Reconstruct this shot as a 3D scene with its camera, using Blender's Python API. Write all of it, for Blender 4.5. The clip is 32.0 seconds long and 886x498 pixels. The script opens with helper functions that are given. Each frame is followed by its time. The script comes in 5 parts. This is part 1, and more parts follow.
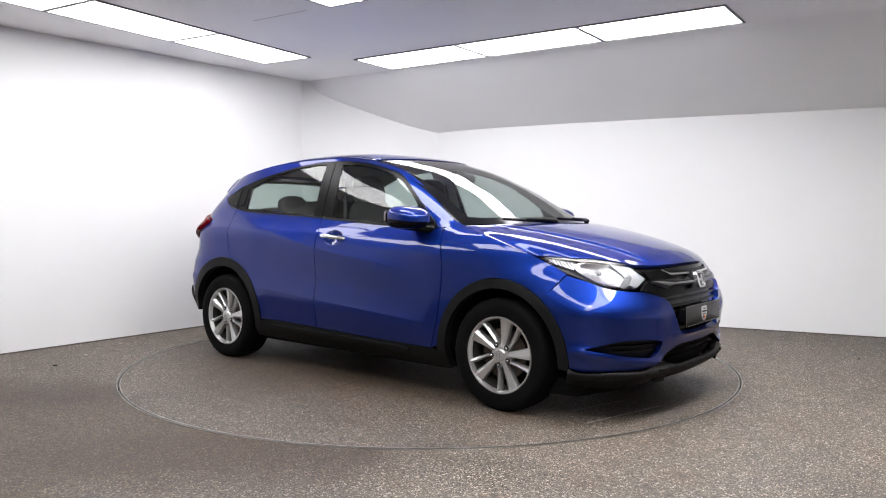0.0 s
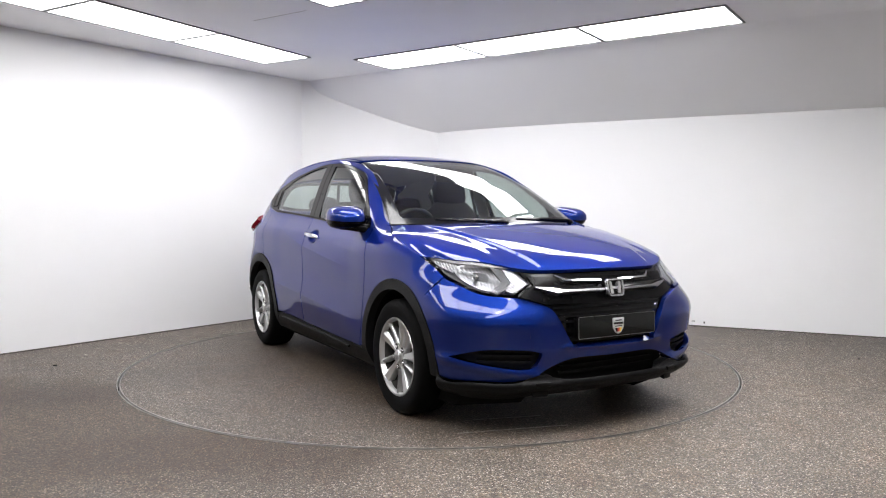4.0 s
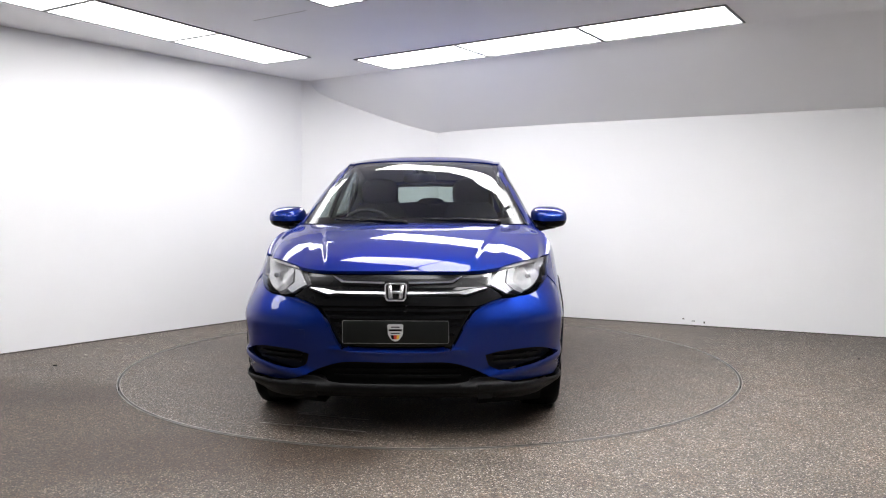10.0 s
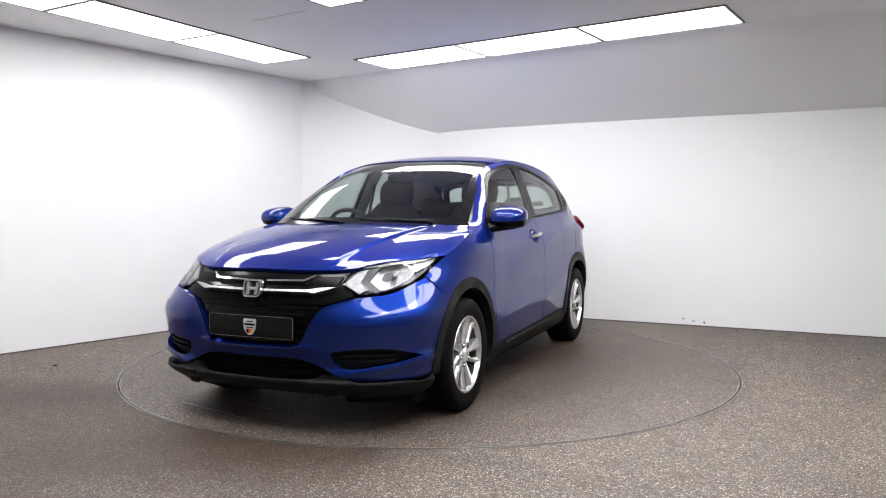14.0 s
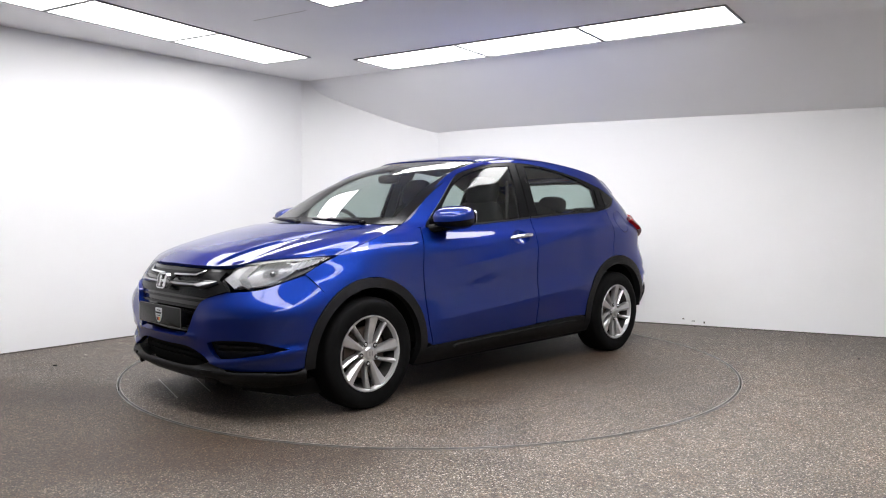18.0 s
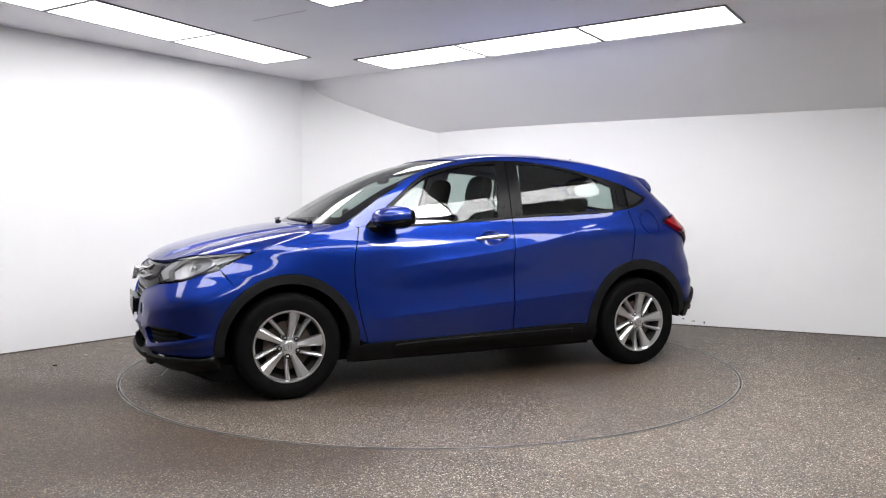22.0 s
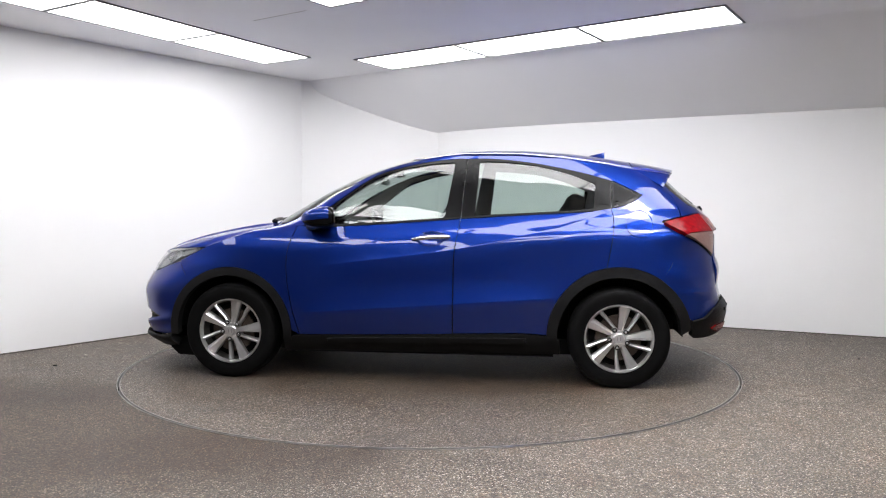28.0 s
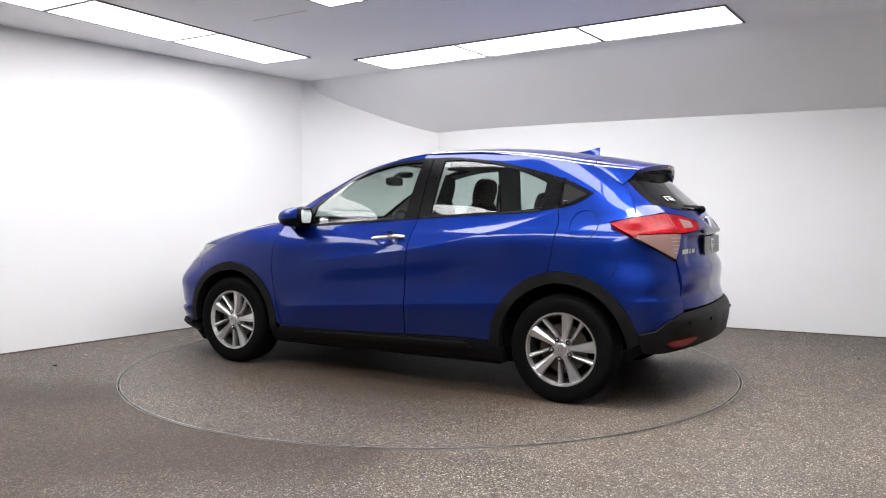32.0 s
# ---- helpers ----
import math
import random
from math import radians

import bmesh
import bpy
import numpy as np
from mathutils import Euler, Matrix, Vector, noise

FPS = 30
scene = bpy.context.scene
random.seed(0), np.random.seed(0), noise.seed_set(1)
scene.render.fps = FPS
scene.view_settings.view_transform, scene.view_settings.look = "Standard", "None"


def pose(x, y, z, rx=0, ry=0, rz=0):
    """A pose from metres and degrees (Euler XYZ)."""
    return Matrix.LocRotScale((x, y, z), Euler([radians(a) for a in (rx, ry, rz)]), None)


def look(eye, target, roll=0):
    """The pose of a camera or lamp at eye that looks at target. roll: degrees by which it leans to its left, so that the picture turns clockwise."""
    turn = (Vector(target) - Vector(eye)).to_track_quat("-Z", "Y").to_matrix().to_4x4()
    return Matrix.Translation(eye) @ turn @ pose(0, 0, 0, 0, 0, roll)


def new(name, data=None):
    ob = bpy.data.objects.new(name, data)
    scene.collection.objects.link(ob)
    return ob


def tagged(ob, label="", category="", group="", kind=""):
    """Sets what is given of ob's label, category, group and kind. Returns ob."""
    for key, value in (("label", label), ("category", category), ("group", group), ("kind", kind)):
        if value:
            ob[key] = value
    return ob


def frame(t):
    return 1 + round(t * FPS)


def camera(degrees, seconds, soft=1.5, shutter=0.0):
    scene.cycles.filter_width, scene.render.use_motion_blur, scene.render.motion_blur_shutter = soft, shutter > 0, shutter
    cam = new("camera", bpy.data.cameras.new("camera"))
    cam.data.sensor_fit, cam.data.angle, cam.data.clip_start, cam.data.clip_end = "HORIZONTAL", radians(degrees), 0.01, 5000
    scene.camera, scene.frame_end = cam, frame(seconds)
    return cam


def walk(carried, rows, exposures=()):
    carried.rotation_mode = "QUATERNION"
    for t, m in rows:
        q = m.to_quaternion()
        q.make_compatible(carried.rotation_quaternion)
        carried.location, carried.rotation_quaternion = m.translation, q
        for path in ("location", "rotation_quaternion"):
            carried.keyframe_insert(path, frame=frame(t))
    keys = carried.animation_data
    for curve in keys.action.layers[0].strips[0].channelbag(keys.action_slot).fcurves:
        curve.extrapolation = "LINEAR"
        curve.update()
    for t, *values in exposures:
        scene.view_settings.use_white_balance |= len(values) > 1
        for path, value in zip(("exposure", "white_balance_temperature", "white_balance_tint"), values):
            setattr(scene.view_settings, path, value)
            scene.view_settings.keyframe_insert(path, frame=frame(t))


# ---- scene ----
from mathutils.geometry import delaunay_2d_cdt

# ---- camera: fixed on its stand ----
cam = camera(60.4, 32.0, soft=1.1)
EYE = (0.0, -5.812, 1.133)
AIM = (0.0153, -4.8137, 1.0848)
STAND = look(EYE, AIM, 0.0)

# ---- world and exposure ----
world = bpy.data.worlds.new("world")
scene.world = world
world.use_nodes = True
world.node_tree.nodes["Background"].inputs[0].default_value = (0.8, 0.85, 0.9, 1)
world.node_tree.nodes["Background"].inputs[1].default_value = 0.05
PANEL_GLOW = 9.0
walk(cam, [(0.0, STAND), (32.0, STAND)], exposures=[(0.0, 0.41), (32.0, 0.41)])

# ---- materials ----


def mat(name, color=(0.5, 0.5, 0.5), rough=0.5, metal=0.0, coat=0.0, emit=0.0, spec=0.5,
        vary=0.0, vscale=6.0, bump=0.0, bscale=200.0, coat_rough=0.03):
    m = bpy.data.materials.new(name)
    m.use_nodes = True
    nt = m.node_tree
    b = nt.nodes["Principled BSDF"]
    b.inputs["Base Color"].default_value = (*color, 1)
    b.inputs["Roughness"].default_value = rough
    b.inputs["Metallic"].default_value = metal
    b.inputs["Coat Weight"].default_value = coat
    b.inputs["Coat Roughness"].default_value = coat_rough
    b.inputs["Specular IOR Level"].default_value = spec
    if emit:
        b.inputs["Emission Color"].default_value = (*color, 1)
        b.inputs["Emission Strength"].default_value = emit
    co = nt.nodes.new("ShaderNodeTexCoord")
    if vary:
        n = nt.nodes.new("ShaderNodeTexNoise")
        n.inputs["Scale"].default_value = vscale
        n.inputs["Detail"].default_value = 6
        nt.links.new(co.outputs["Object"], n.inputs["Vector"])
        r = nt.nodes.new("ShaderNodeMapRange")
        r.inputs[1].default_value, r.inputs[2].default_value = 0.3, 0.7
        r.inputs[3].default_value, r.inputs[4].default_value = 1 - vary, 1 + vary
        nt.links.new(n.outputs["Fac"], r.inputs[0])
        x = nt.nodes.new("ShaderNodeVectorMath")
        x.operation = "SCALE"
        x.inputs[0].default_value = color
        nt.links.new(r.outputs[0], x.inputs["Scale"])
        nt.links.new(x.outputs[0], b.inputs["Base Color"])
        q = nt.nodes.new("ShaderNodeMapRange")
        q.inputs[3].default_value, q.inputs[4].default_value = max(0.0, rough - 0.4 * vary), min(1, rough + 0.4 * vary)
        nt.links.new(n.outputs["Fac"], q.inputs[0])
        nt.links.new(q.outputs[0], b.inputs["Roughness"])
    if bump:
        n = nt.nodes.new("ShaderNodeTexNoise")
        n.inputs["Scale"].default_value = bscale
        n.inputs["Detail"].default_value = 3
        nt.links.new(co.outputs["Object"], n.inputs["Vector"])
        k = nt.nodes.new("ShaderNodeBump")
        k.inputs["Strength"].default_value = bump
        k.inputs["Distance"].default_value = 0.002
        nt.links.new(n.outputs["Fac"], k.inputs["Height"])
        nt.links.new(k.outputs[0], b.inputs["Normal"])
    return m


def gravel(name, tone, stains_and_shade):
    """Resin-bound gravel: stones of a few millimetres in brown, grey and buff, with worn and stained patches."""
    m = bpy.data.materials.new(name)
    m.use_nodes = True
    nt = m.node_tree
    N, L = nt.nodes, nt.links
    b = N["Principled BSDF"]
    co = N.new("ShaderNodeTexCoord")
    v = N.new("ShaderNodeTexVoronoi")
    v.inputs["Scale"].default_value = 185
    L.new(co.outputs["Object"], v.inputs["Vector"])
    ramp = N.new("ShaderNodeValToRGB")
    ramp.color_ramp.interpolation = "CONSTANT"
    stops = ((0.0, (0.045, 0.038, 0.031)), (0.24, (0.12, 0.10, 0.083)), (0.42, (0.22, 0.19, 0.16)), (0.60, (0.23, 0.215, 0.20)),
             (0.74, (0.27, 0.20, 0.14)), (0.86, (0.47, 0.445, 0.42)), (0.93, (0.88, 0.86, 0.83)))
    el = ramp.color_ramp.elements
    while len(el) < len(stops):
        el.new(0.5)
    for e, (p, c) in zip(el, stops):
        e.position, e.color = p, (*[a * tone * w for a, w in zip(c, (1.075, 1.0, 0.915))], 1)
    sep = N.new("ShaderNodeSeparateColor")
    L.new(v.outputs["Color"], sep.inputs[0])
    L.new(sep.outputs[0], ramp.inputs[0])
    big = N.new("ShaderNodeTexNoise")
    big.inputs["Scale"].default_value, big.inputs["Detail"].default_value = 0.55, 5
    L.new(co.outputs["Object"], big.inputs["Vector"])
    mid = N.new("ShaderNodeTexNoise")
    mid.inputs["Scale"].default_value, mid.inputs["Detail"].default_value = 4.0, 8
    L.new(co.outputs["Object"], mid.inputs["Vector"])
    r1, r2 = N.new("ShaderNodeMapRange"), N.new("ShaderNodeMapRange")
    r1.inputs[1].default_value, r1.inputs[2].default_value, r1.inputs[3].default_value, r1.inputs[4].default_value = 0.35, 0.65, 0.78, 1.15
    r2.inputs[1].default_value, r2.inputs[2].default_value, r2.inputs[3].default_value, r2.inputs[4].default_value = 0.3, 0.7, 0.76, 1.20
    L.new(big.outputs["Fac"], r1.inputs[0])
    L.new(mid.outputs["Fac"], r2.inputs[0])
    fine = N.new("ShaderNodeTexNoise")
    fine.inputs["Scale"].default_value, fine.inputs["Detail"].default_value = 60.0, 5
    L.new(co.outputs["Object"], fine.inputs["Vector"])
    r3 = N.new("ShaderNodeMapRange")
    r3.inputs[1].default_value, r3.inputs[2].default_value, r3.inputs[3].default_value, r3.inputs[4].default_value = 0.34, 0.66, 0.66, 1.34
    L.new(fine.outputs["Fac"], r3.inputs[0])
    mu0, mu = N.new("ShaderNodeMath"), N.new("ShaderNodeMath")
    mu0.operation = mu.operation = "MULTIPLY"
    L.new(r1.outputs[0], mu0.inputs[0])
    L.new(r2.outputs[0], mu0.inputs[1])
    L.new(mu0.outputs[0], mu.inputs[0])
    L.new(r3.outputs[0], mu.inputs[1])
    x = N.new("ShaderNodeVectorMath")
    x.operation = "SCALE"
    L.new(ramp.outputs[0], x.inputs[0])
    L.new(mu.outputs[0], x.inputs["Scale"])
    # brown stains with ragged edges; the turntable's one also paints shade under the car
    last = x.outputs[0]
    for at, size, colour in stains_and_shade:
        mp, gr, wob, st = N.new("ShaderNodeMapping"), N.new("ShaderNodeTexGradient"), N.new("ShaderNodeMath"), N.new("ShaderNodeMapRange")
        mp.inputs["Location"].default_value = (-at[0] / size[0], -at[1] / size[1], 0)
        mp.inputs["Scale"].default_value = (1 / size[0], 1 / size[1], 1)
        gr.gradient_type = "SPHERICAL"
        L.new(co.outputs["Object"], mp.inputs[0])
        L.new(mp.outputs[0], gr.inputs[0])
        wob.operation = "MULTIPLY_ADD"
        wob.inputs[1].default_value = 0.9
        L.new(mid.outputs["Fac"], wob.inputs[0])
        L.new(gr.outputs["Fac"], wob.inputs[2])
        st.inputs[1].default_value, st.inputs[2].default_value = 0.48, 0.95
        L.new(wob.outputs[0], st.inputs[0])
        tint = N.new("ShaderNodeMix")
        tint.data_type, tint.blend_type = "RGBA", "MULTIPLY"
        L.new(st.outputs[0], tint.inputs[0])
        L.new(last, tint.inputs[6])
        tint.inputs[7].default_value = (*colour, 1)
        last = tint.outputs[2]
    L.new(last, b.inputs["Base Color"])
    b.inputs["Roughness"].default_value = 0.55
    k = N.new("ShaderNodeBump")
    k.inputs["Strength"].default_value, k.inputs["Distance"].default_value = 0.6, 0.003
    inv = N.new("ShaderNodeMath")
    inv.operation = "MULTIPLY"
    inv.inputs[1].default_value = -1
    L.new(v.outputs["Distance"], inv.inputs[0])
    L.new(inv.outputs[0], k.inputs["Height"])
    L.new(k.outputs[0], b.inputs["Normal"])
    return m


M_WALL = mat("white_wall_paint", (0.86, 0.86, 0.865), 0.55, vary=0.015, vscale=1.2, bump=0.08, bscale=60)
M_CEIL = mat("white_ceiling_paint", (0.93, 0.93, 0.945), 0.6, vary=0.02, vscale=1.0, bump=0.06, bscale=50)
M_GREY = mat("unseen_wall_grey", (0.25, 0.25, 0.25), 0.6, vary=0.03, vscale=1.2)
M_FLOOR = gravel("resin_gravel", 0.51, (((-2.2, -2.0), (2.3, 1.5), (0.50, 0.41, 0.33)), ((-2.9, -1.05), (1.9, 0.42), (0.62, 0.54, 0.47)), ((-1.0, -2.25), (1.3, 0.45), (0.72, 0.64, 0.57))))
# central brown stain, its colour kept dark to deepen the shade under the car
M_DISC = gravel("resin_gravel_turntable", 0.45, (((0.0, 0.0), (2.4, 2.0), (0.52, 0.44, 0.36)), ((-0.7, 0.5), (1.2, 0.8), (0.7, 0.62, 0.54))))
M_PANEL = mat("led_panel", (1.0, 0.99, 1.0), 0.4, emit=PANEL_GLOW)
# left row, turned down to keep its wall from burning out
M_DIM = mat("dim_led_panel", (1.0, 0.99, 1.0), 0.4, emit=0.72 * PANEL_GLOW)
# output of the added row at the right
M_ADDED_PANEL = mat("added_led_panel", (1.0, 0.99, 1.0), 0.4, emit=0.95 * PANEL_GLOW)
M_EDGE = mat("worn_steel_edging", (0.42, 0.41, 0.39), 0.42, 0.9, vary=0.2, vscale=12)
M_GAP = mat("dark_gap", (0.01, 0.01, 0.01), 0.9)
M_ALU = mat("grey_panel_trim", (0.20, 0.20, 0.20), 0.5, vary=0.05)
M_GAP_AND_SCUFF = mat("gap_and_scuff_grey", (0.10, 0.09, 0.08), 0.8, vary=0.2)

# ---- mesh helpers ----


def mesh_of(name, verts, faces, material, smooth=False):
    me = bpy.data.meshes.new(name)
    me.from_pydata([tuple(v) for v in verts], [], faces)
    me.materials.append(material)
    if smooth:
        me.polygons.foreach_set("use_smooth", [True] * len(me.polygons))
    me.update()
    return me


def child(name, me, parent, label=""):
    ob = new(name, me)
    ob.parent = parent
    if label:
        ob["label"] = label
    return ob


def prism(pts, z0, z1):
    """Upright prism over a plan polygon given anticlockwise; z1 may be one height or one for each corner."""
    n = len(pts)
    tops = z1 if isinstance(z1, (list, tuple)) else [z1] * n
    v = [(x, y, z0) for x, y in pts] + [(x, y, t) for (x, y), t in zip(pts, tops)]
    f = [tuple(range(n - 1, -1, -1)), tuple(range(n, 2 * n))] + [(i, (i + 1) % n, n + (i + 1) % n, n + i) for i in range(n)]
    return v, f


# ---- the room ----
CEIL = 2.60
RIGHT_TOP = 2.03
A, B, C = (-1.45, 2.79), (0.08, 3.01), (5.60, 0.16)
D, E, F = (5.60, -8.2), (-6.0, -8.2), (-6.0, -3.06)
INSIDE = [F, E, D, C, B, A]
T = 0.15


def off(p, q):
    dx, dy = q[0] - p[0], q[1] - p[1]
    k = math.hypot(dx, dy)
    return -dy / k * T, dx / k * T


def wall(name, p, q, tp, tq, label, material=None):
    ox, oy = off(p, q)
    v, f = prism([p, q, (q[0] + ox, q[1] + oy), (p[0] + ox, p[1] + oy)], -0.02, [tp, tq, tq, tp])
    return tagged(new(name, mesh_of(name, v, f, material or M_WALL)), label, "wall", kind="structure")


wall("wall_east", B, C, CEIL + 0.08, CEIL + 0.08, "smooth white painted studio wall under the sloping ceiling")
wall("wall_west", F, A, CEIL + 0.08, CEIL + 0.08, "smooth white painted studio wall")
wall("wall_north", A, B, CEIL + 0.08, CEIL + 0.08, "short white wall across the studio corner")
# unseen walls added to close the room; this one is grey to darken reflections
wall("wall_south", D, E, CEIL + 0.08, CEIL + 0.08, "plain grey wall added unseen behind the stand", M_GREY)
# white, to bounce light on to the ceiling and the car
wall("wall_southwest", E, F, CEIL + 0.08, CEIL + 0.08, "plain white side wall added out of view")
wall("wall_southeast", C, D, CEIL + 0.08, CEIL + 0.08, "plain white side wall added out of view")

# flat ceiling, and the part that slopes down to the low wall
SR = Vector((0.8207, -0.5713))            # along the strips by the slope
SL = Vector((-0.5713, -0.8207))           # across them, towards the camera stand
FOLD0 = Vector((-0.49, 2.20)) - SR * 1.16
FOLD1 = FOLD0 + SR * 9.0


def rounded_slope():
    """Ceiling sheet: flat part, a soft bend at the fold, then the slope."""
    cols = 24
    v, f = [], []
    b, c = Vector(B), Vector(C)
    rows = []
    for k in range(cols + 1):
        s = k / cols
        e = b.lerp(c, s) if s <= 1 else c
        g = FOLD0 + SR * (s * 6.6)
        line = []
        e = e + Vector((0.02, 0.05))
        for j in range(25):
            u = (j / 24) ** 1.6
            p = g.lerp(e, u)
            cove = math.exp(-s * 9)                                # the bend is tight at the corner and soft further on
            drop = (1 - cove) * (u - 0.035 + 0.035 * math.exp(-u / 0.035)) + cove * (0.20 * (1 - math.exp(-u / 0.025)) + 0.80 * (1 - (1 - u) ** 1.35))
            z = CEIL - (CEIL - RIGHT_TOP) * drop
            line.append((p.x, p.y, z))
        rows.append(line)
    for line in rows:
        v += line
    n = 25
    f = [(k * n + j, k * n + j + 1, (k + 1) * n + j + 1, (k + 1) * n + j) for k in range(cols) for j in range(n - 1)]
    m = len(v)
    v += [(x, y, z + 0.1) for x, y, z in v]
    f += [tuple(i + m for i in q[::-1]) for q in f]
    return v, f


v, f = rounded_slope()
tagged(new("ceiling_slope", mesh_of("ceiling_slope", v, f, M_CEIL, True)), "pale grey ceiling sloping down to the low wall", "ceiling", kind="structure")
G0, G1 = FOLD0 - SR * 0.6, FOLD0 + SR * 6.6
v, f = prism([(-7, -9), (7, -9), (7, -2.9), (G1.x, G1.y), (G0.x, G0.y), (-3.0, 3.4), (-7, 3.4)], CEIL, CEIL + 0.1)
tagged(new("ceiling", mesh_of("ceiling", v, f, M_CEIL)), "flat pale grey painted studio ceiling", "ceiling", kind="structure")

# light panels set into the ceiling


def light_panel(origin, along, across, length=1.148, width=0.60, glow=None):
    o = Vector((origin[0], origin[1]))
    a, c = Vector(along).normalized(), Vector(across).normalized()
    if a.x * c.y - a.y * c.x < 0:
        o, a, c = o + a * length, -a, c
    root = tagged(new("ceiling_light"), "lit white rectangular panel light set in the ceiling", "ceiling light", "ceiling panel lights")
    root.location = (o.x, o.y, CEIL)

    def quad(x0, y0, x1, y1):
        return [tuple(a * x + c * y) for x, y in ((x0, y0), (x1, y0), (x1, y1), (x0, y1))]
    w = 0.018
    v, f = prism(quad(w, w, length - w, width - w), -0.006, 0.01)
    child("diffuser", mesh_of("diffuser", v, f, glow or M_PANEL), root)
    for x0, y0, x1, y1 in ((0, 0, length, w), (0, width - w, length, width), (0, w, w, width - w), (length - w, w, length, width - w)):
        v, f = prism(quad(x0, y0, x1, y1), -0.010, 0.01)
        child("frame", mesh_of("frame", v, f, M_ALU), root)
    return root


R0 = Vector((-0.745, 1.575))
for i in range(3):
    light_panel(R0 + SR * (1.148 * i), SR, -SL)
LA = Vector((-0.520, -0.854))
LC = Vector((-0.854, 0.520))
L0 = Vector((-1.18, 1.51)) - LC * 0.05
for i in range(4):
    light_panel(L0 + LA * (1.140 * i), LA, LC, 1.140, 0.59, M_DIM)
M0 = Vector((-0.72, -0.29))
for i in range(3):
    light_panel(M0 + SR * (1.148 * i), SR, SL)
# unseen row, made up overhead for more light towards the camera
S0 = M0 + SL * 1.9
for i in range(3):
    light_panel(S0 + SR * (1.148 * i) - SR * 0.4, SR, SL)
# unseen row, added out of view to light the right of the room
E0 = R0 + SR * 3.95 - SL * 0.1
for i in range(5):
    light_panel(E0 + SL * (1.148 * i), SL, SR, glow=M_ADDED_PANEL)

# ---- floor with the turntable let into it ----
R_TABLE = 2.212


def ring(r0, r1, z, n=160, inner=True):
    v, f = [], []
    for k in range(n):
        a = 2 * math.pi * k / n
        v += [(r0 * math.cos(a), r0 * math.sin(a), z), (r1 * math.cos(a), r1 * math.sin(a), z)]
    f = [(2 * k, 2 * k + 1, 2 * ((k + 1) % n) + 1, 2 * ((k + 1) % n)) for k in range(n)]
    return v, f


def tube_ring(r0, r1, z0, z1, n=160):
    v, f = [], []
    for k in range(n):
        a = 2 * math.pi * k / n
        for r, z in ((r0, z0), (r0, z1), (r1, z1), (r1, z0)):
            v.append((r * math.cos(a), r * math.sin(a), z))
    for k in range(n):
        j = (k + 1) % n
        for i in range(4):
            h = (i + 1) % 4
            f.append((4 * k + i, 4 * k + h, 4 * j + h, 4 * j + i))
    return v, f


def floor_sheet():
    n = 160
    v, f = [], []
    for k in range(n):
        a = 2 * math.pi * k / n
        c, s = math.cos(a), math.sin(a)
        q = 12.0 / max(abs(c), abs(s))
        v += [((R_TABLE + 0.012) * c, (R_TABLE + 0.012) * s, 0), (q * c, q * s, 0)]
    return v, [(2 * k, 2 * k + 1, 2 * ((k + 1) % n) + 1, 2 * ((k + 1) % n)) for k in range(n)]


floor = tagged(new("floor", mesh_of("floor", *floor_sheet(), M_FLOOR)), "brown-grey resin gravel studio floor, worn and stained", "floor", kind="structure")
v, f = tube_ring(R_TABLE + 0.012, R_TABLE + 0.017, -0.05, 0.003)
child("edging", mesh_of("edging", v, f, M_EDGE), floor, "thin worn steel ring round the turntable")
v, f = ring(0.0, R_TABLE + 0.4, -0.05, 64)
child("pit", mesh_of("pit", v, f, M_GAP), floor)

turntable = tagged(new("turntable"), "round gravel-topped turntable with a thin steel rim", "turntable")
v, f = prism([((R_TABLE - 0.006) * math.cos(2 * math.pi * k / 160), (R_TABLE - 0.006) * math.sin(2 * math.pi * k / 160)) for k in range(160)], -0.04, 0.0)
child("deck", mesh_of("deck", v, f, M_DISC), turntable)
v, f = tube_ring(R_TABLE - 0.006, R_TABLE, -0.04, 0.003)
child("rim", mesh_of("rim", v, f, M_EDGE), turntable)

M_CHALK = mat("worn_pale_line", (0.42, 0.40, 0.37), 0.7, vary=0.3, vscale=40)


def strip(p, q, w, z0, z1):
    p, q = Vector(p), Vector(q)
    n = (q - p).normalized()
    n = Vector((-n.y, n.x)) * w / 2
    return prism([tuple(p - n), tuple(q - n), tuple(q + n), tuple(p + n)], z0, z1)


for p, q in (((1.785, -0.825), (1.940, -0.235)), ((1.595, -0.668), (1.716, -0.250))):
    v, f = strip(p, q, 0.007, 0.0005, 0.0012)
    child("alignment_line", mesh_of("alignment_line", v, f, M_CHALK), turntable, "thin worn pale line")


def scrap(x, y, w, a):
    n = 7
    pts = [(w * (0.7 + 0.3 * math.sin(k * 2.3 + x)) * math.cos(2 * math.pi * k / n), 0.45 * w * (0.8 + 0.2 * math.cos(k * 3.1)) * math.sin(2 * math.pi * k / n)) for k in range(n)]
    v, f = prism(pts, 0.0, w * 0.35)
    ob = tagged(new("floor_scrap", mesh_of("floor_scrap", v, f, M_GAP)), "small dark scrap lying on the gravel floor", "debris", "scraps on the floor")
    ob.location, ob.rotation_euler = (x, y, 0.001), (0, 0, a)


for x, y, w, a in ((-2.776, -0.20, 0.022, 0.2), (3.494, 0.754, 0.014, 1.0), (3.296, -0.037, 0.016, 0.4), (2.974, 0.20, 0.010, 2.0), (2.60, 1.63, 0.014, 0.1), (3.10, 1.39, 0.012, 0.8), (2.15, 1.86, 0.012, 1.3)):
    scrap(x, y, w, a)


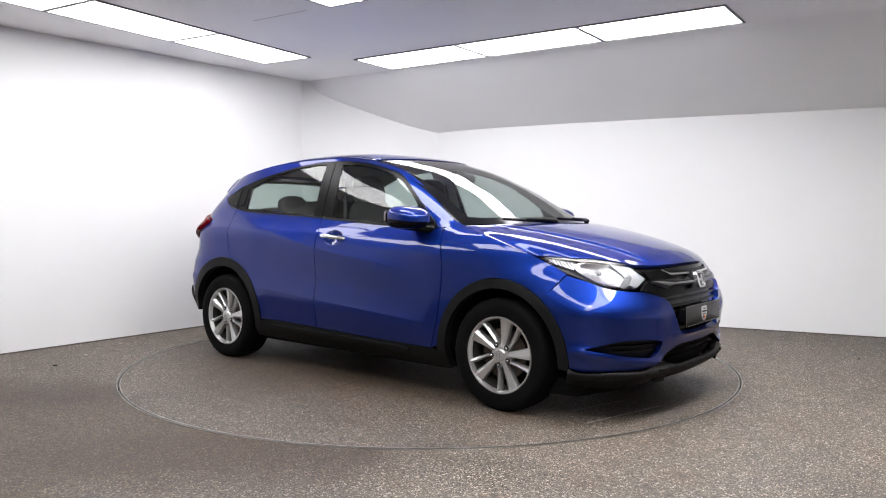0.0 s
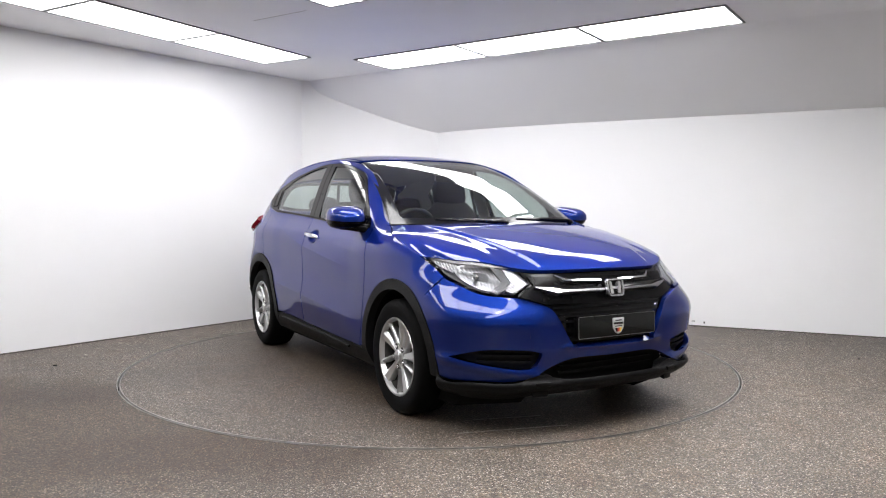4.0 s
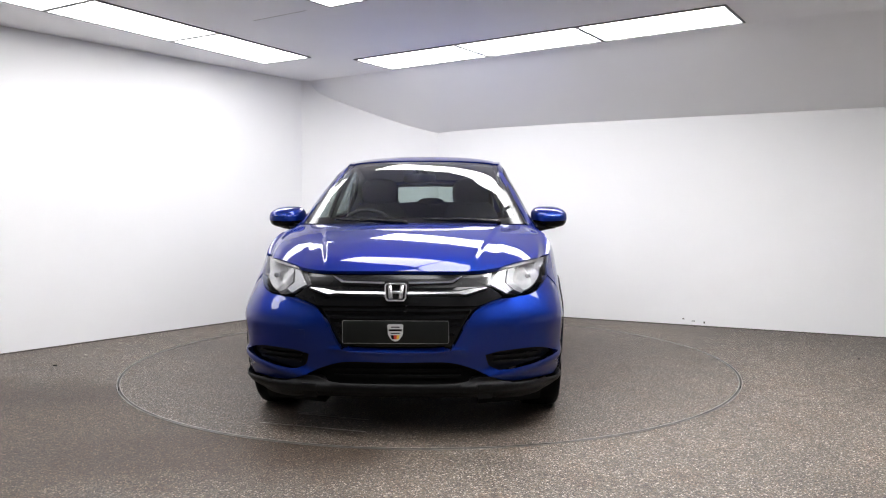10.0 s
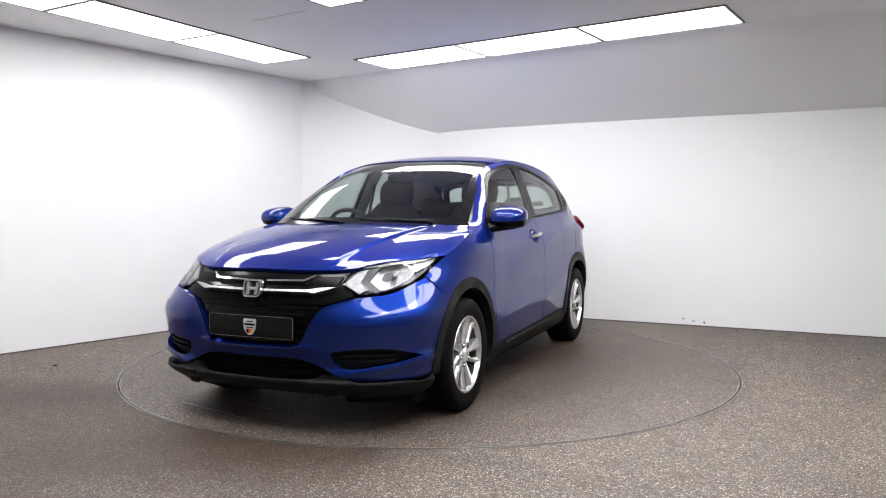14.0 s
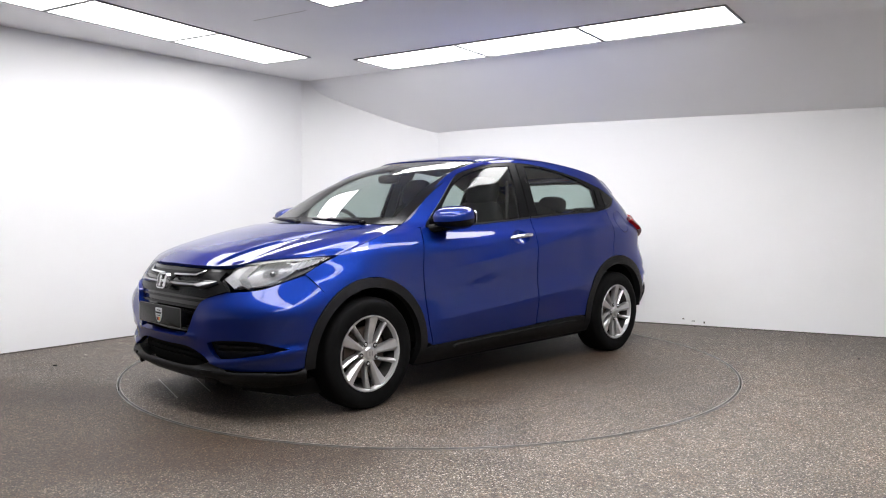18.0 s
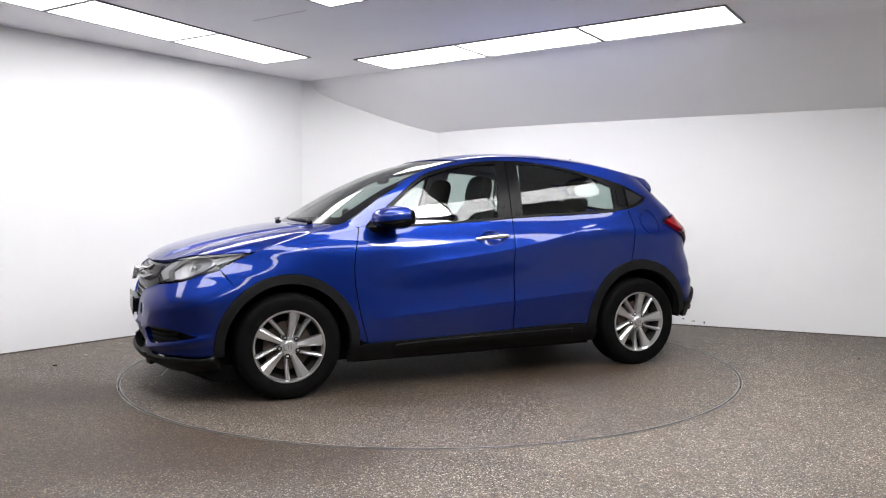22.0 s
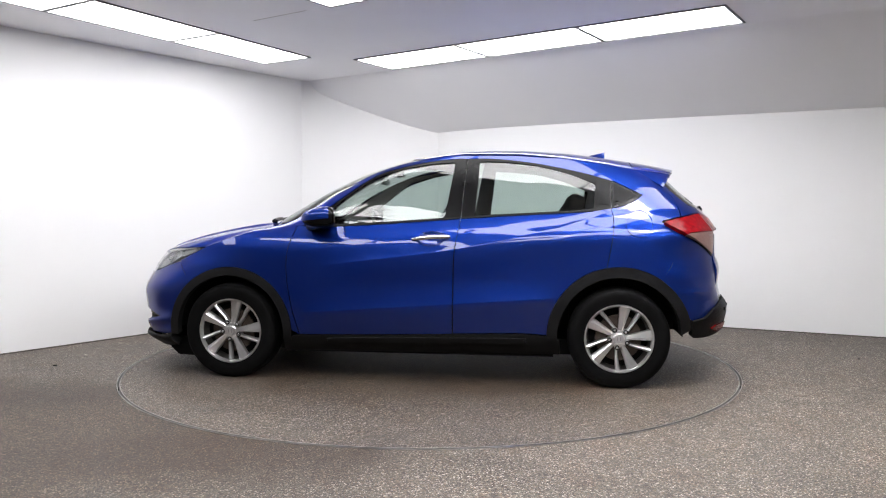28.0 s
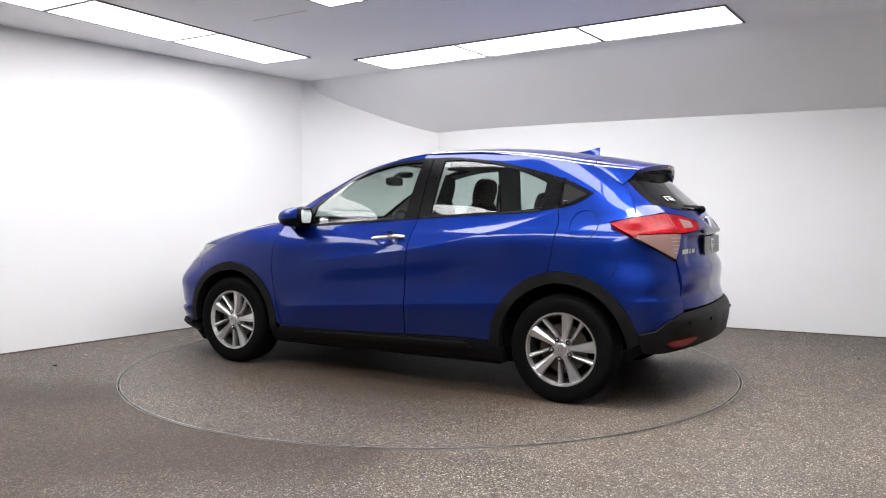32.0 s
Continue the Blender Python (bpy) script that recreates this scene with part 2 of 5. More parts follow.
def foot_strip(name, p, q):
    """A thin dark strip drawn in for the contact gap at a wall's foot."""
    d = Vector((q[0] - p[0], q[1] - p[1])).normalized()
    n = Vector((d.y, -d.x))
    a, b = Vector(p) + n * 0.006, Vector(q) + n * 0.006
    v, f = strip(tuple(a), tuple(b), 0.012, 0.0, 0.009)
    tagged(new(name, mesh_of(name, v, f, M_GAP_AND_SCUFF)), "thin dark strip along the foot of the wall", "trim", kind="structure")


foot_strip("trim", F, A)
foot_strip("trim", B, C)
for sx, sy, w, h in ((2.52, 0.06, 0.018, 0.012), (2.60, 0.045, 0.030, 0.008), (2.70, 0.03, 0.014, 0.020)):
    k = (sx - B[0]) / (C[0] - B[0])
    d = (Vector(C) - Vector(B)).normalized()
    p = Vector(B) + (Vector(C) - Vector(B)) * k
    n = Vector((d.y, -d.x))
    p = p + n * 0.0015
    v, f = strip(tuple(p), tuple(p + d * w), 0.002, sy, sy + h)
    tagged(new("trim", mesh_of("trim", v, f, M_GAP_AND_SCUFF)), "small grey scuff on the white wall", "scuff", kind="structure")

v, f = strip((-1.36, 0.12), (-0.91, -0.18), 0.006, CEIL - 0.0012, CEIL + 0.001)
tagged(new("trim", mesh_of("ceiling_joint", v, f, M_CHALK)), "hairline joint in the ceiling board", "joint", kind="structure")

# ---- car: empty over the turntable's axle, its parts in car space ----
OX, OY = -0.030, -0.061      # the car stands a little off the axle
car = tagged(new("car"), "metallic blue five-door compact SUV with black plastic cladding", "car")


# ---- the body's surface: half width, nose and tail as functions of height ----


class Curve:
    """A smooth curve through a few knots that never overshoots them."""

    def __init__(self, *knots):
        x, y = np.array([k[0] for k in knots], float), np.array([k[1] for k in knots], float)
        if x[0] > x[-1]:
            x, y = x[::-1], y[::-1]
        h, d = np.diff(x), np.diff(y) / np.diff(x)
        m = np.zeros(len(x))
        if len(x) > 2:
            w1, w2 = 2 * h[1:] + h[:-1], h[1:] + 2 * h[:-1]
            ok = d[1:] * d[:-1] > 0
            m[1:-1][ok] = ((w1 + w2)[ok]) / (w1[ok] / d[:-1][ok] + w2[ok] / d[1:][ok])
        m[0], m[-1] = d[0], d[-1]
        self.x, self.y, self.h, self.m = x, y, h, m

    def __call__(self, t):
        t = np.asarray(t, float)
        i = np.clip(np.searchsorted(self.x, t) - 1, 0, len(self.x) - 2)
        h = self.h[i]
        s = (t - self.x[i]) / h
        c = np.clip(s, 0, 1)
        a, b = self.y[i], self.y[i + 1]
        p, q = self.m[i] * h, self.m[i + 1] * h
        r = a * (1 + 2 * c) * (1 - c) ** 2 + p * c * (1 - c) ** 2 + b * c * c * (3 - 2 * c) + q * c * c * (c - 1)
        return r + np.where(s < 0, p * s, 0) + np.where(s > 1, q * (s - 1), 0)


def step(a, b, t):
    s = np.clip((np.asarray(t, float) - a) / (b - a), 0, 1)
    return s * s * (3 - 2 * s)


WIDTH = Curve((0.16, 0.78), (0.24, 0.840), (0.32, 0.872), (0.42, 0.880), (0.52, 0.8822), (0.62, 0.8818), (0.72, 0.8798),
              (0.82, 0.8765), (0.89, 0.870), (0.95, 0.851), (1.00, 0.819), (1.05, 0.793), (1.10, 0.7745), (1.20, 0.738), (1.30, 0.698), (1.40, 0.652), (1.50, 0.600), (1.60, 0.545))
NOSE = Curve((0.16, 2.03), (0.22, 2.082), (0.27, 2.117), (0.36, 2.123), (0.46, 2.138), (0.56, 2.136), (0.68, 2.115), (0.76, 2.093), (0.84, 2.054), (0.95, 1.999), (1.05, 1.931))
NOSE_E = Curve((0.2, 0.182), (0.45, 0.183), (0.60, 0.178), (0.75, 0.285), (0.86, 0.418), (1.0, 0.484))
SCREEN = Curve((1.00, 1.24), (1.076, 1.12), (1.25, 0.830), (1.325, 0.695), (1.43, 0.485), (1.50, 0.26), (1.55, 0.02), (1.6, -0.3))
TAIL = Curve((0.16, 1.95), (0.30, 2.071), (0.40, 2.072), (0.50, 2.075), (0.58, 2.043), (0.66, 2.022), (0.85, 2.021), (0.95, 2.015), (1.02, 2.009), (1.13, 1.941), (1.25, 1.805), (1.40, 1.648), (1.5, 1.526), (1.6, 1.406))
TAIL_E = Curve((0.2, 0.25), (0.5, 0.152), (0.7, 0.133), (0.87, 0.180), (1.0, 0.176), (1.08, 0.199), (1.16, 0.195), (1.25, 0.20), (1.6, 0.357))
SPOIL = Curve((1.25, 1.935), (1.40, 1.783), (1.5, 1.664), (1.6, 1.538))
RISE = Curve((1.0, 0.0), (0.7, 0.0), (0.0, 0.018), (-0.8, 0.045), (-1.4, 0.06), (-2.0, 0.06))
X0, XT, XS = 1.05, -0.95, 0.50


def width(x, z):
    return WIDTH(z - RISE(x) * step(0.80, 1.0, z))


def shoulder_line(x):
    return 0.866 + (0.90 - x) * 0.0962


SWAGE = Curve((0.8, 0.757), (0.03, 0.848), (-0.24, 0.884), (-0.57, 0.948), (-0.81, 1.005), (-0.98, 1.048), (-1.24, 1.132), (-1.5, 1.22))


def swage_line(x):
    return SWAGE(x)


def sill_line(x):
    return 0.461 + (0.745 - x) * 0.0705


def ridge(d, above, below, w=0.003):
    """A pressed edge: it falls away sharply above the line d = 0 and softly below it."""
    up = np.exp(-(np.sqrt(np.clip(d, 0, None) ** 2 + w * w) - w) / above)
    return np.where(d > 0, up, np.exp(-(d / below) ** 2))


def relief(x, z):
    """Pressed creases of the doors: fine shoulder line, rising swage under a ledge, lower swage over the sill."""
    r = 0.0014 * (ridge(z - shoulder_line(x), 0.02, 0.05, 0.001) - 0.4) * step(1.02, 0.90, x) * step(-0.10, 0.06, x) * step(0.75, 0.80, z)
    r = r + (0.015 * ridge(z - swage_line(x), 0.050, 0.16) - 0.006) * step(0.78, 0.30, x) * step(-1.44, -1.15, x) * step(0.55, 0.70, z)
    r = r + (0.017 * ridge(z - sill_line(x), 0.075, 0.11) - 0.007) * step(0.86, 0.6, x) * step(-1.0, -0.75, x)
    return r


def shell(x, z):
    """Half width of the body at x along and z up."""
    x, z = np.asarray(x, float), np.asarray(z, float)
    w = width(x, z)
    low = (np.clip((x - X0) / (NOSE(z) - X0), 0, 1))
    ql = np.clip(1 - low ** (1 / NOSE_E(z)), 0, 1) ** 0.4
    xs = SCREEN(z)
    up = np.clip((x - xs + XS) / XS, 0, 1)
    qu = np.clip(1 - up ** (1 / 0.36), 0, 1) ** 0.4
    k = step(1.0, 1.09, z)
    q = ql * (1 - k) + qu * k
    b = np.clip((-x + XT) / (TAIL(z) + XT), 0, 1)
    q = q * np.clip(1 - b ** (1 / TAIL_E(z)), 0, 1) ** 0.4
    return w * q + relief(x, z)


def flare(x):
    """The spoiler keeps its width towards its trailing edge."""
    return 1 + 0.09 * step(-1.42, -1.66, x)


def shell_top(x, z):
    """Half width along the roof and its spoiler, which reaches back over the rear window."""
    xs = SCREEN(z)
    up = np.clip((x - xs + XS) / XS, 0, 1)
    b = np.clip((-x + XT) / (SPOIL(z) + XT), 0, 1)
    return width(x, z) * np.clip(1 - up ** (1 / 0.36), 0, 1) ** 0.4 * np.clip(1 - b ** (1 / 0.42), 0, 1) ** 0.4


def nose(y, z):
    """Forward reach of the nose at y across and z up."""
    q = np.clip(np.abs(y) / width(1.2, z), 0, 1)
    return X0 + (NOSE(z) - X0) * (1 - q ** 2.5) ** NOSE_E(z)


def screen(y, z):
    xs = SCREEN(z)
    q = np.clip(np.abs(y) / width(0.5, z), 0, 1)
    return xs - XS + XS * (1 - q ** 2.5) ** 0.36


def tail(y, z):
    q = np.clip(np.abs(y) / width(-1.8, z), 0, 1)
    return XT - (TAIL(z) + XT) * (1 - q ** 2.5) ** TAIL_E(z)




def plan_angle_y(y, z):
    q = np.clip(np.abs(y) / width(1.2, z), 0, 1)
    return np.sign(y) * np.arcsin(q ** 1.25)


def plan_angle_x(x, z):
    return np.arccos(np.clip((x - X0) / (NOSE(z) - X0), 0, 1) ** (1 / (2 * NOSE_E(z))))


def tail_angle_y(y, z):
    q = np.clip(np.abs(y) / width(-1.8, z), 0, 1)
    return np.sign(y) * np.arcsin(q ** 1.25)


def tail_angle_x(x, z):
    return np.arccos(np.clip((-x + XT) / (TAIL(z) + XT), 0, 1) ** (1 / (2 * TAIL_E(z))))


def on_side(s, out=0.0):
    def f(x, z):
        return np.stack([x, s * (shell(x, z) + out), z], -1)
    return f, (0, s, 0.15)


def side_pane(s):
    """Side glass: rounder than the body round it, set back at its edges."""
    def f(x, z):
        return np.stack([x, s * (shell(x, z) - 0.009 + 0.006 * (1 - ((z - 1.275) / 0.19) ** 2)), z], -1)
    return f, (0, s, 0.15)


def scoop(s, x0, z0, rx, rz, deep):
    """A round hollow pressed into the side."""
    def f(x, z):
        q = ((x - x0) / rx) ** 2 + ((z - z0 - 0.04 * (x0 - x)) / rz) ** 2
        return np.stack([x, s * (shell(x, z) - 0.0008 - deep * np.clip(1 - q, 0, 1)), z], -1)
    return f, (0, s, 0.15)


def on_nose(out=0.0, shape=None):
    def f(a, z):
        q = np.abs(np.sin(a)) ** 0.8 * np.sign(a)
        c = np.clip(np.cos(a), 0, 1)
        o = out + (shape(a, z) if shape else 0)
        x = X0 + (NOSE(z) - X0) * c ** (2 * NOSE_E(z))
        y = q * width(1.2, z)
        return np.stack([x + o * np.cos(a), y + o * np.sin(a), z], -1)
    return f, "nose"


def on_tail(out=0.0, shape=None):
    def f(a, z):
        q = np.abs(np.sin(a)) ** 0.8 * np.sign(a)
        c = np.clip(np.cos(a), 0, 1)
        o = out + (shape(a, z) if shape else 0)
        x = XT - (TAIL(z) + XT) * c ** (2 * TAIL_E(z))
        y = q * width(-1.8, z)
        return np.stack([x - o * np.cos(a), y + o * np.sin(a), z], -1)
    return f, "tail"


def smooth_path(*pts, step_len=0.02):
    """A smooth line through the points given."""
    p = [np.array(q, float) for q in pts]
    if len(p) == 2:
        n = max(2, int(np.linalg.norm(p[1] - p[0]) / step_len))
        return [tuple(p[0] + (p[1] - p[0]) * k / n) for k in range(n + 1)]
    ext = [2 * p[0] - p[1]] + p + [2 * p[-1] - p[-2]]
    out = []
    for i in range(1, len(ext) - 2):
        a, b, c, d = ext[i - 1:i + 3]
        n = max(2, int(np.linalg.norm(c - b) / step_len))
        for k in range(n):
            t = k / n
            out.append(tuple(0.5 * (2 * b + (c - a) * t + (2 * a - 5 * b + 4 * c - d) * t * t + (3 * b - a - 3 * c + d) * t ** 3)))
    out.append(tuple(p[-1]))
    return out


def arc(cx, cz, r, a0, a1, n=40):
    return [(cx + r * math.cos(radians(a0 + (a1 - a0) * k / n)), cz + r * math.sin(radians(a0 + (a1 - a0) * k / n))) for k in range(n + 1)]


def loop(*paths):
    pts = []
    for p in paths:
        for q in p:
            if not pts or math.hypot(q[0] - pts[-1][0], q[1] - pts[-1][1]) > 1e-4:
                pts.append(tuple(q))
    if math.hypot(pts[0][0] - pts[-1][0], pts[0][1] - pts[-1][1]) < 1e-4:
        pts.pop()
    return pts


def both(half):
    """A closed outline from its half at positive first coordinate, which starts and ends on the middle line."""
    return loop(half, [(-a, b) for a, b in half[::-1]])


def dense(pts, grid):
    out = []
    n = len(pts)
    for i in range(n):
        a, b = np.array(pts[i]), np.array(pts[(i + 1) % n])
        k = max(1, int(math.ceil(np.linalg.norm(b - a) / grid)))
        out += [tuple(a + (b - a) * j / k) for j in range(k)]
    return np.array(out)


def inset(p, d):
    """The closed outline p moved inwards by d."""
    area = 0.5 * np.sum(p[:, 0] * np.roll(p[:, 1], -1) - np.roll(p[:, 0], -1) * p[:, 1])
    if area < 0:
        p = p[::-1]
    e = np.roll(p, -1, 0) - p
    e = e / (np.linalg.norm(e, axis=1)[:, None] + 1e-12)
    n = np.stack([-e[:, 1], e[:, 0]], 1)
    m = n + np.roll(n, 1, 0)
    m = m / np.clip(np.linalg.norm(m, axis=1)[:, None], 0.6, None)
    return p + m * d


def inside(q, p):
    x, y = q[:, 0][:, None], q[:, 1][:, None]
    a, b = p, np.roll(p, -1, 0)
    c = (a[:, 1] > y) != (b[:, 1] > y)
    t = (b[:, 0] - a[:, 0]) * (y - a[:, 1]) / (b[:, 1] - a[:, 1] + 1e-15) + a[:, 0]
    return (np.sum(c & (x < t), axis=1) % 2) == 1


def patch(name, outline, surface, material, parent, grid=0.03, holes=(), gap=0.0008, depth=0.012, label="", creases=()):
    """A panel cut by an outline from a smooth surface, with its edge folded inwards by depth. creases: lines that the mesh must follow."""
    f, ref = surface
    edge = inset(dense(outline, grid * 0.8), gap)
    rings = [edge] + [inset(dense(h, grid * 0.8), -gap) for h in holes]
    lo, hi = edge.min(0), edge.max(0)
    gx, gz = np.meshgrid(np.arange(lo[0], hi[0], grid), np.arange(lo[1], hi[1], grid))
    gx = gx + (np.arange(gx.shape[0]) % 2)[:, None] * grid * 0.5
    q = np.stack([gx.ravel(), gz.ravel()], 1)
    q = q[inside(q, edge)]
    for h in rings[1:]:
        q = q[~inside(q, h)]
    lines = []
    for c in creases:
        c = np.array(c)
        ok = inside(c, edge)
        for h in rings[1:]:
            ok &= ~inside(c, h)
        near = np.min(np.linalg.norm(c[:, None] - np.concatenate(rings)[None], axis=2), axis=1)
        ok &= near > grid * 0.35
        lines.append((c, ok))
    allb = np.concatenate(rings + [c[ok] for c, ok in lines])
    if len(q):
        dist = np.min(np.linalg.norm(q[:, None] - allb[None], axis=2), axis=1)
        q = q[dist > grid * 0.45]
    pts, cons, base = list(map(tuple, allb)), [], 0
    for r in rings:
        cons += [(base + i, base + (i + 1) % len(r)) for i in range(len(r))]
        base += len(r)
    for c, ok in lines:
        i = 0
        for k in range(len(c)):
            if ok[k]:
                if k + 1 < len(c) and ok[k + 1]:
                    cons.append((base + i, base + i + 1))
                i += 1
        base += i
    pts += list(map(tuple, q))
    vo, _, tri = delaunay_2d_cdt([Vector(p) for p in pts], cons, [], 0, 1e-6)[:3]
    V = np.array([tuple(v) for v in vo])
    tri = np.array([t for t in tri if len(t) == 3])
    cen = V[tri].mean(1)
    ok = inside(cen, edge)
    for h in rings[1:]:
        ok &= ~inside(cen, h)
    tri = tri[ok]
    used = np.unique(tri)
    remap = -np.ones(len(V), int)
    remap[used] = np.arange(len(used))
    V, tri = V[used], remap[tri]
    a, b, h = V[:, 0], V[:, 1], 4e-4
    P = f(a, b)
    N = np.cross(f(a + h, b) - f(a - h, b), f(a, b + h) - f(a, b - h))
    N = N / (np.linalg.norm(N, axis=1)[:, None] + 1e-15)
    if ref == "nose":
        out = P - np.array([0.9, 0, 0]) * 1.0
        out[:, 2] = 0
    elif ref == "tail":
        out = P - np.array([-0.9, 0, 0])
        out[:, 2] = 0
    else:
        out = np.tile(np.array(ref, float), (len(P), 1))
    N = N * np.where((N * out).sum(1) < 0, -1.0, 1.0)[:, None]
    g = np.cross(P[tri[:, 1]] - P[tri[:, 0]], P[tri[:, 2]] - P[tri[:, 0]])
    flip = (g * N[tri].sum(1)).sum(1) < 0
    tri[flip] = tri[flip][:, ::-1]
    # folded edge
    seen = {}
    for t in tri:
        for i in range(3):
            u, w = int(t[i]), int(t[(i + 1) % 3])
            if (w, u) in seen:
                del seen[(w, u)]
            else:
                seen[(u, w)] = 1
    verts, norms, faces = list(map(tuple, P)), list(map(tuple, N)), [tuple(map(int, t)) for t in tri]
    if depth:
        for u, w in seen:
            side = np.cross(P[w] - P[u], N[u])
            side = side / (np.linalg.norm(side) + 1e-12)
            i = len(verts)
            verts += [tuple(P[u]), tuple(P[w]), tuple(P[w] - N[w] * depth), tuple(P[u] - N[u] * depth)]
            norms += [tuple(side)] * 4
            faces.append((i + 1, i, i + 3, i + 2))
    me = mesh_of(name, verts, faces, material, True)
    me.normals_split_custom_set_from_vertices(norms)
    return child(name, me, parent, label)


def solid(name, bm, material, parent, label="", smooth=True, bevel=0.0, segs=2):
    if bevel:
        bmesh.ops.bevel(bm, geom=list(bm.edges), offset=bevel, segments=segs, profile=0.6, affect="EDGES", clamp_overlap=True)
    me = bpy.data.meshes.new(name)
    bm.to_mesh(me)
    bm.free()
    me.materials.append(material)
    if smooth:
        me.polygons.foreach_set("use_smooth", [True] * len(me.polygons))
        me.set_sharp_from_angle(angle=radians(38))
    return child(name, me, parent, label)


def box(size, at=(0, 0, 0), turn=None):
    bm = bmesh.new()
    m = Matrix.Translation(at) @ (turn.to_matrix().to_4x4() if turn else Matrix()) @ Matrix.Diagonal((*size, 1))
    bmesh.ops.create_cube(bm, size=1, matrix=m)
    return bm


def blob(size, at, power=2.6, turn=None, seg=28, taper=None):
    """A rounded block (superellipsoid)."""
    bm = bmesh.new()
    bmesh.ops.create_uvsphere(bm, u_segments=seg, v_segments=seg // 2 + 2, radius=1)
    for v in bm.verts:
        c = Vector([math.copysign(abs(a) ** (2 / power), a) for a in v.co])
        k = (sum(abs(a) ** power for a in c)) ** (1 / power)
        c = c / max(k, 1e-6)
        if taper:
            c = taper(c)
        v.co = Vector((c.x * size[0] / 2, c.y * size[1] / 2, c.z * size[2] / 2))
    bmesh.ops.transform(bm, matrix=Matrix.Translation(at) @ (turn.to_matrix().to_4x4() if turn else Matrix()), verts=bm.verts)
    return bm


def lathe(profile, n=64, closed=False):
    """Turned about the y axis: profile of (radius, y)."""
    bm = bmesh.new()
    rings = []
    for r, y in profile:
        rings.append([bm.verts.new((r * math.cos(2 * math.pi * k / n), y, r * math.sin(2 * math.pi * k / n))) for k in range(n)])
    m = len(rings)
    for i in range(m if closed else m - 1):
        p, q = rings[i], rings[(i + 1) % m]
        for k in range(n):
            bm.faces.new((p[k], p[(k + 1) % n], q[(k + 1) % n], q[k]))
    bmesh.ops.recalc_face_normals(bm, faces=bm.faces)
    return bm


def rod(points, r, seg=10):
    """A round bar along the points; r one radius or one for each."""
    bm = bmesh.new()
    rs = r if isinstance(r, (list, tuple)) else [r] * len(points)
    P = [Vector(p) for p in points]
    rings = []
    for i, p in enumerate(P):
        d = (P[min(i + 1, len(P) - 1)] - P[max(i - 1, 0)]).normalized()
        a = d.cross(Vector((0, 0, 1)))
        if a.length < 0.05:
            a = d.cross(Vector((0, 1, 0)))
        a.normalize()
        b = d.cross(a)
        rings.append([bm.verts.new(p + (a * math.cos(2 * math.pi * k / seg) + b * math.sin(2 * math.pi * k / seg)) * rs[i]) for k in range(seg)])
    for p, q in zip(rings, rings[1:]):
        for k in range(seg):
            bm.faces.new((p[k], p[(k + 1) % seg], q[(k + 1) % seg], q[k]))
    bm.faces.new(rings[0][::-1])
    bm.faces.new(rings[-1])
    bmesh.ops.recalc_face_normals(bm, faces=bm.faces)
    return bm


def slab(pts, axis_map, depth, bevel=0.0):
    """A plate: 2D outline laid out by axis_map(a, b, d), d from 0 to depth."""
    bm = bmesh.new()
    lo = [bm.verts.new(axis_map(a, b, 0)) for a, b in pts]
    hi = [bm.verts.new(axis_map(a, b, depth)) for a, b in pts]
    n = len(pts)
    bm.faces.new(lo[::-1])
    bm.faces.new(hi)
    for i in range(n):
        bm.faces.new((lo[i], lo[(i + 1) % n], hi[(i + 1) % n], hi[i]))
    bmesh.ops.recalc_face_normals(bm, faces=bm.faces)
    if bevel:
        bmesh.ops.bevel(bm, geom=[e for e in bm.edges], offset=bevel, segments=2, profile=0.6, affect="EDGES", clamp_overlap=True)
    return bm


def rounded(w, h, r, n=6):
    pts = []
    for cx, cy, a in ((w / 2 - r, h / 2 - r, 0), (-w / 2 + r, h / 2 - r, 90), (-w / 2 + r, -h / 2 + r, 180), (w / 2 - r, -h / 2 + r, 270)):
        pts += [(cx + r * math.cos(radians(a + 90 * k / n)), cy + r * math.sin(radians(a + 90 * k / n))) for k in range(n + 1)]
    return pts


# ---- car materials ----


def paint():
    """Metallic blue: fine flakes under a clear coat, a little road dust in patches."""
    m = mat("metallic_blue_paint", (0.0040, 0.0215, 0.180), 0.47, 0.86, coat=1.0, coat_rough=0.015)
    nt = m.node_tree
    b = nt.nodes["Principled BSDF"]
    b.inputs["Specular Tint"].default_value = (0.05, 0.14, 0.5, 1)
    b.inputs["Coat IOR"].default_value = 1.45
    co = nt.nodes.new("ShaderNodeTexCoord")
    n = nt.nodes.new("ShaderNodeTexNoise")
    n.inputs["Scale"].default_value, n.inputs["Detail"].default_value = 900, 1
    nt.links.new(co.outputs["Object"], n.inputs["Vector"])
    k = nt.nodes.new("ShaderNodeBump")
    k.inputs["Strength"].default_value, k.inputs["Distance"].default_value = 0.04, 0.0006
    nt.links.new(n.outputs["Fac"], k.inputs["Height"])
    nt.links.new(k.outputs[0], b.inputs["Normal"])
    w = nt.nodes.new("ShaderNodeTexNoise")
    w.inputs["Scale"].default_value, w.inputs["Detail"].default_value = 5, 6
    nt.links.new(co.outputs["Object"], w.inputs["Vector"])
    r = nt.nodes.new("ShaderNodeMapRange")
    r.inputs[1].default_value, r.inputs[2].default_value, r.inputs[3].default_value, r.inputs[4].default_value = 0.3, 0.75, 0.006, 0.05
    nt.links.new(w.outputs["Fac"], r.inputs[0])
    nt.links.new(r.outputs[0], b.inputs["Coat Roughness"])
    return m


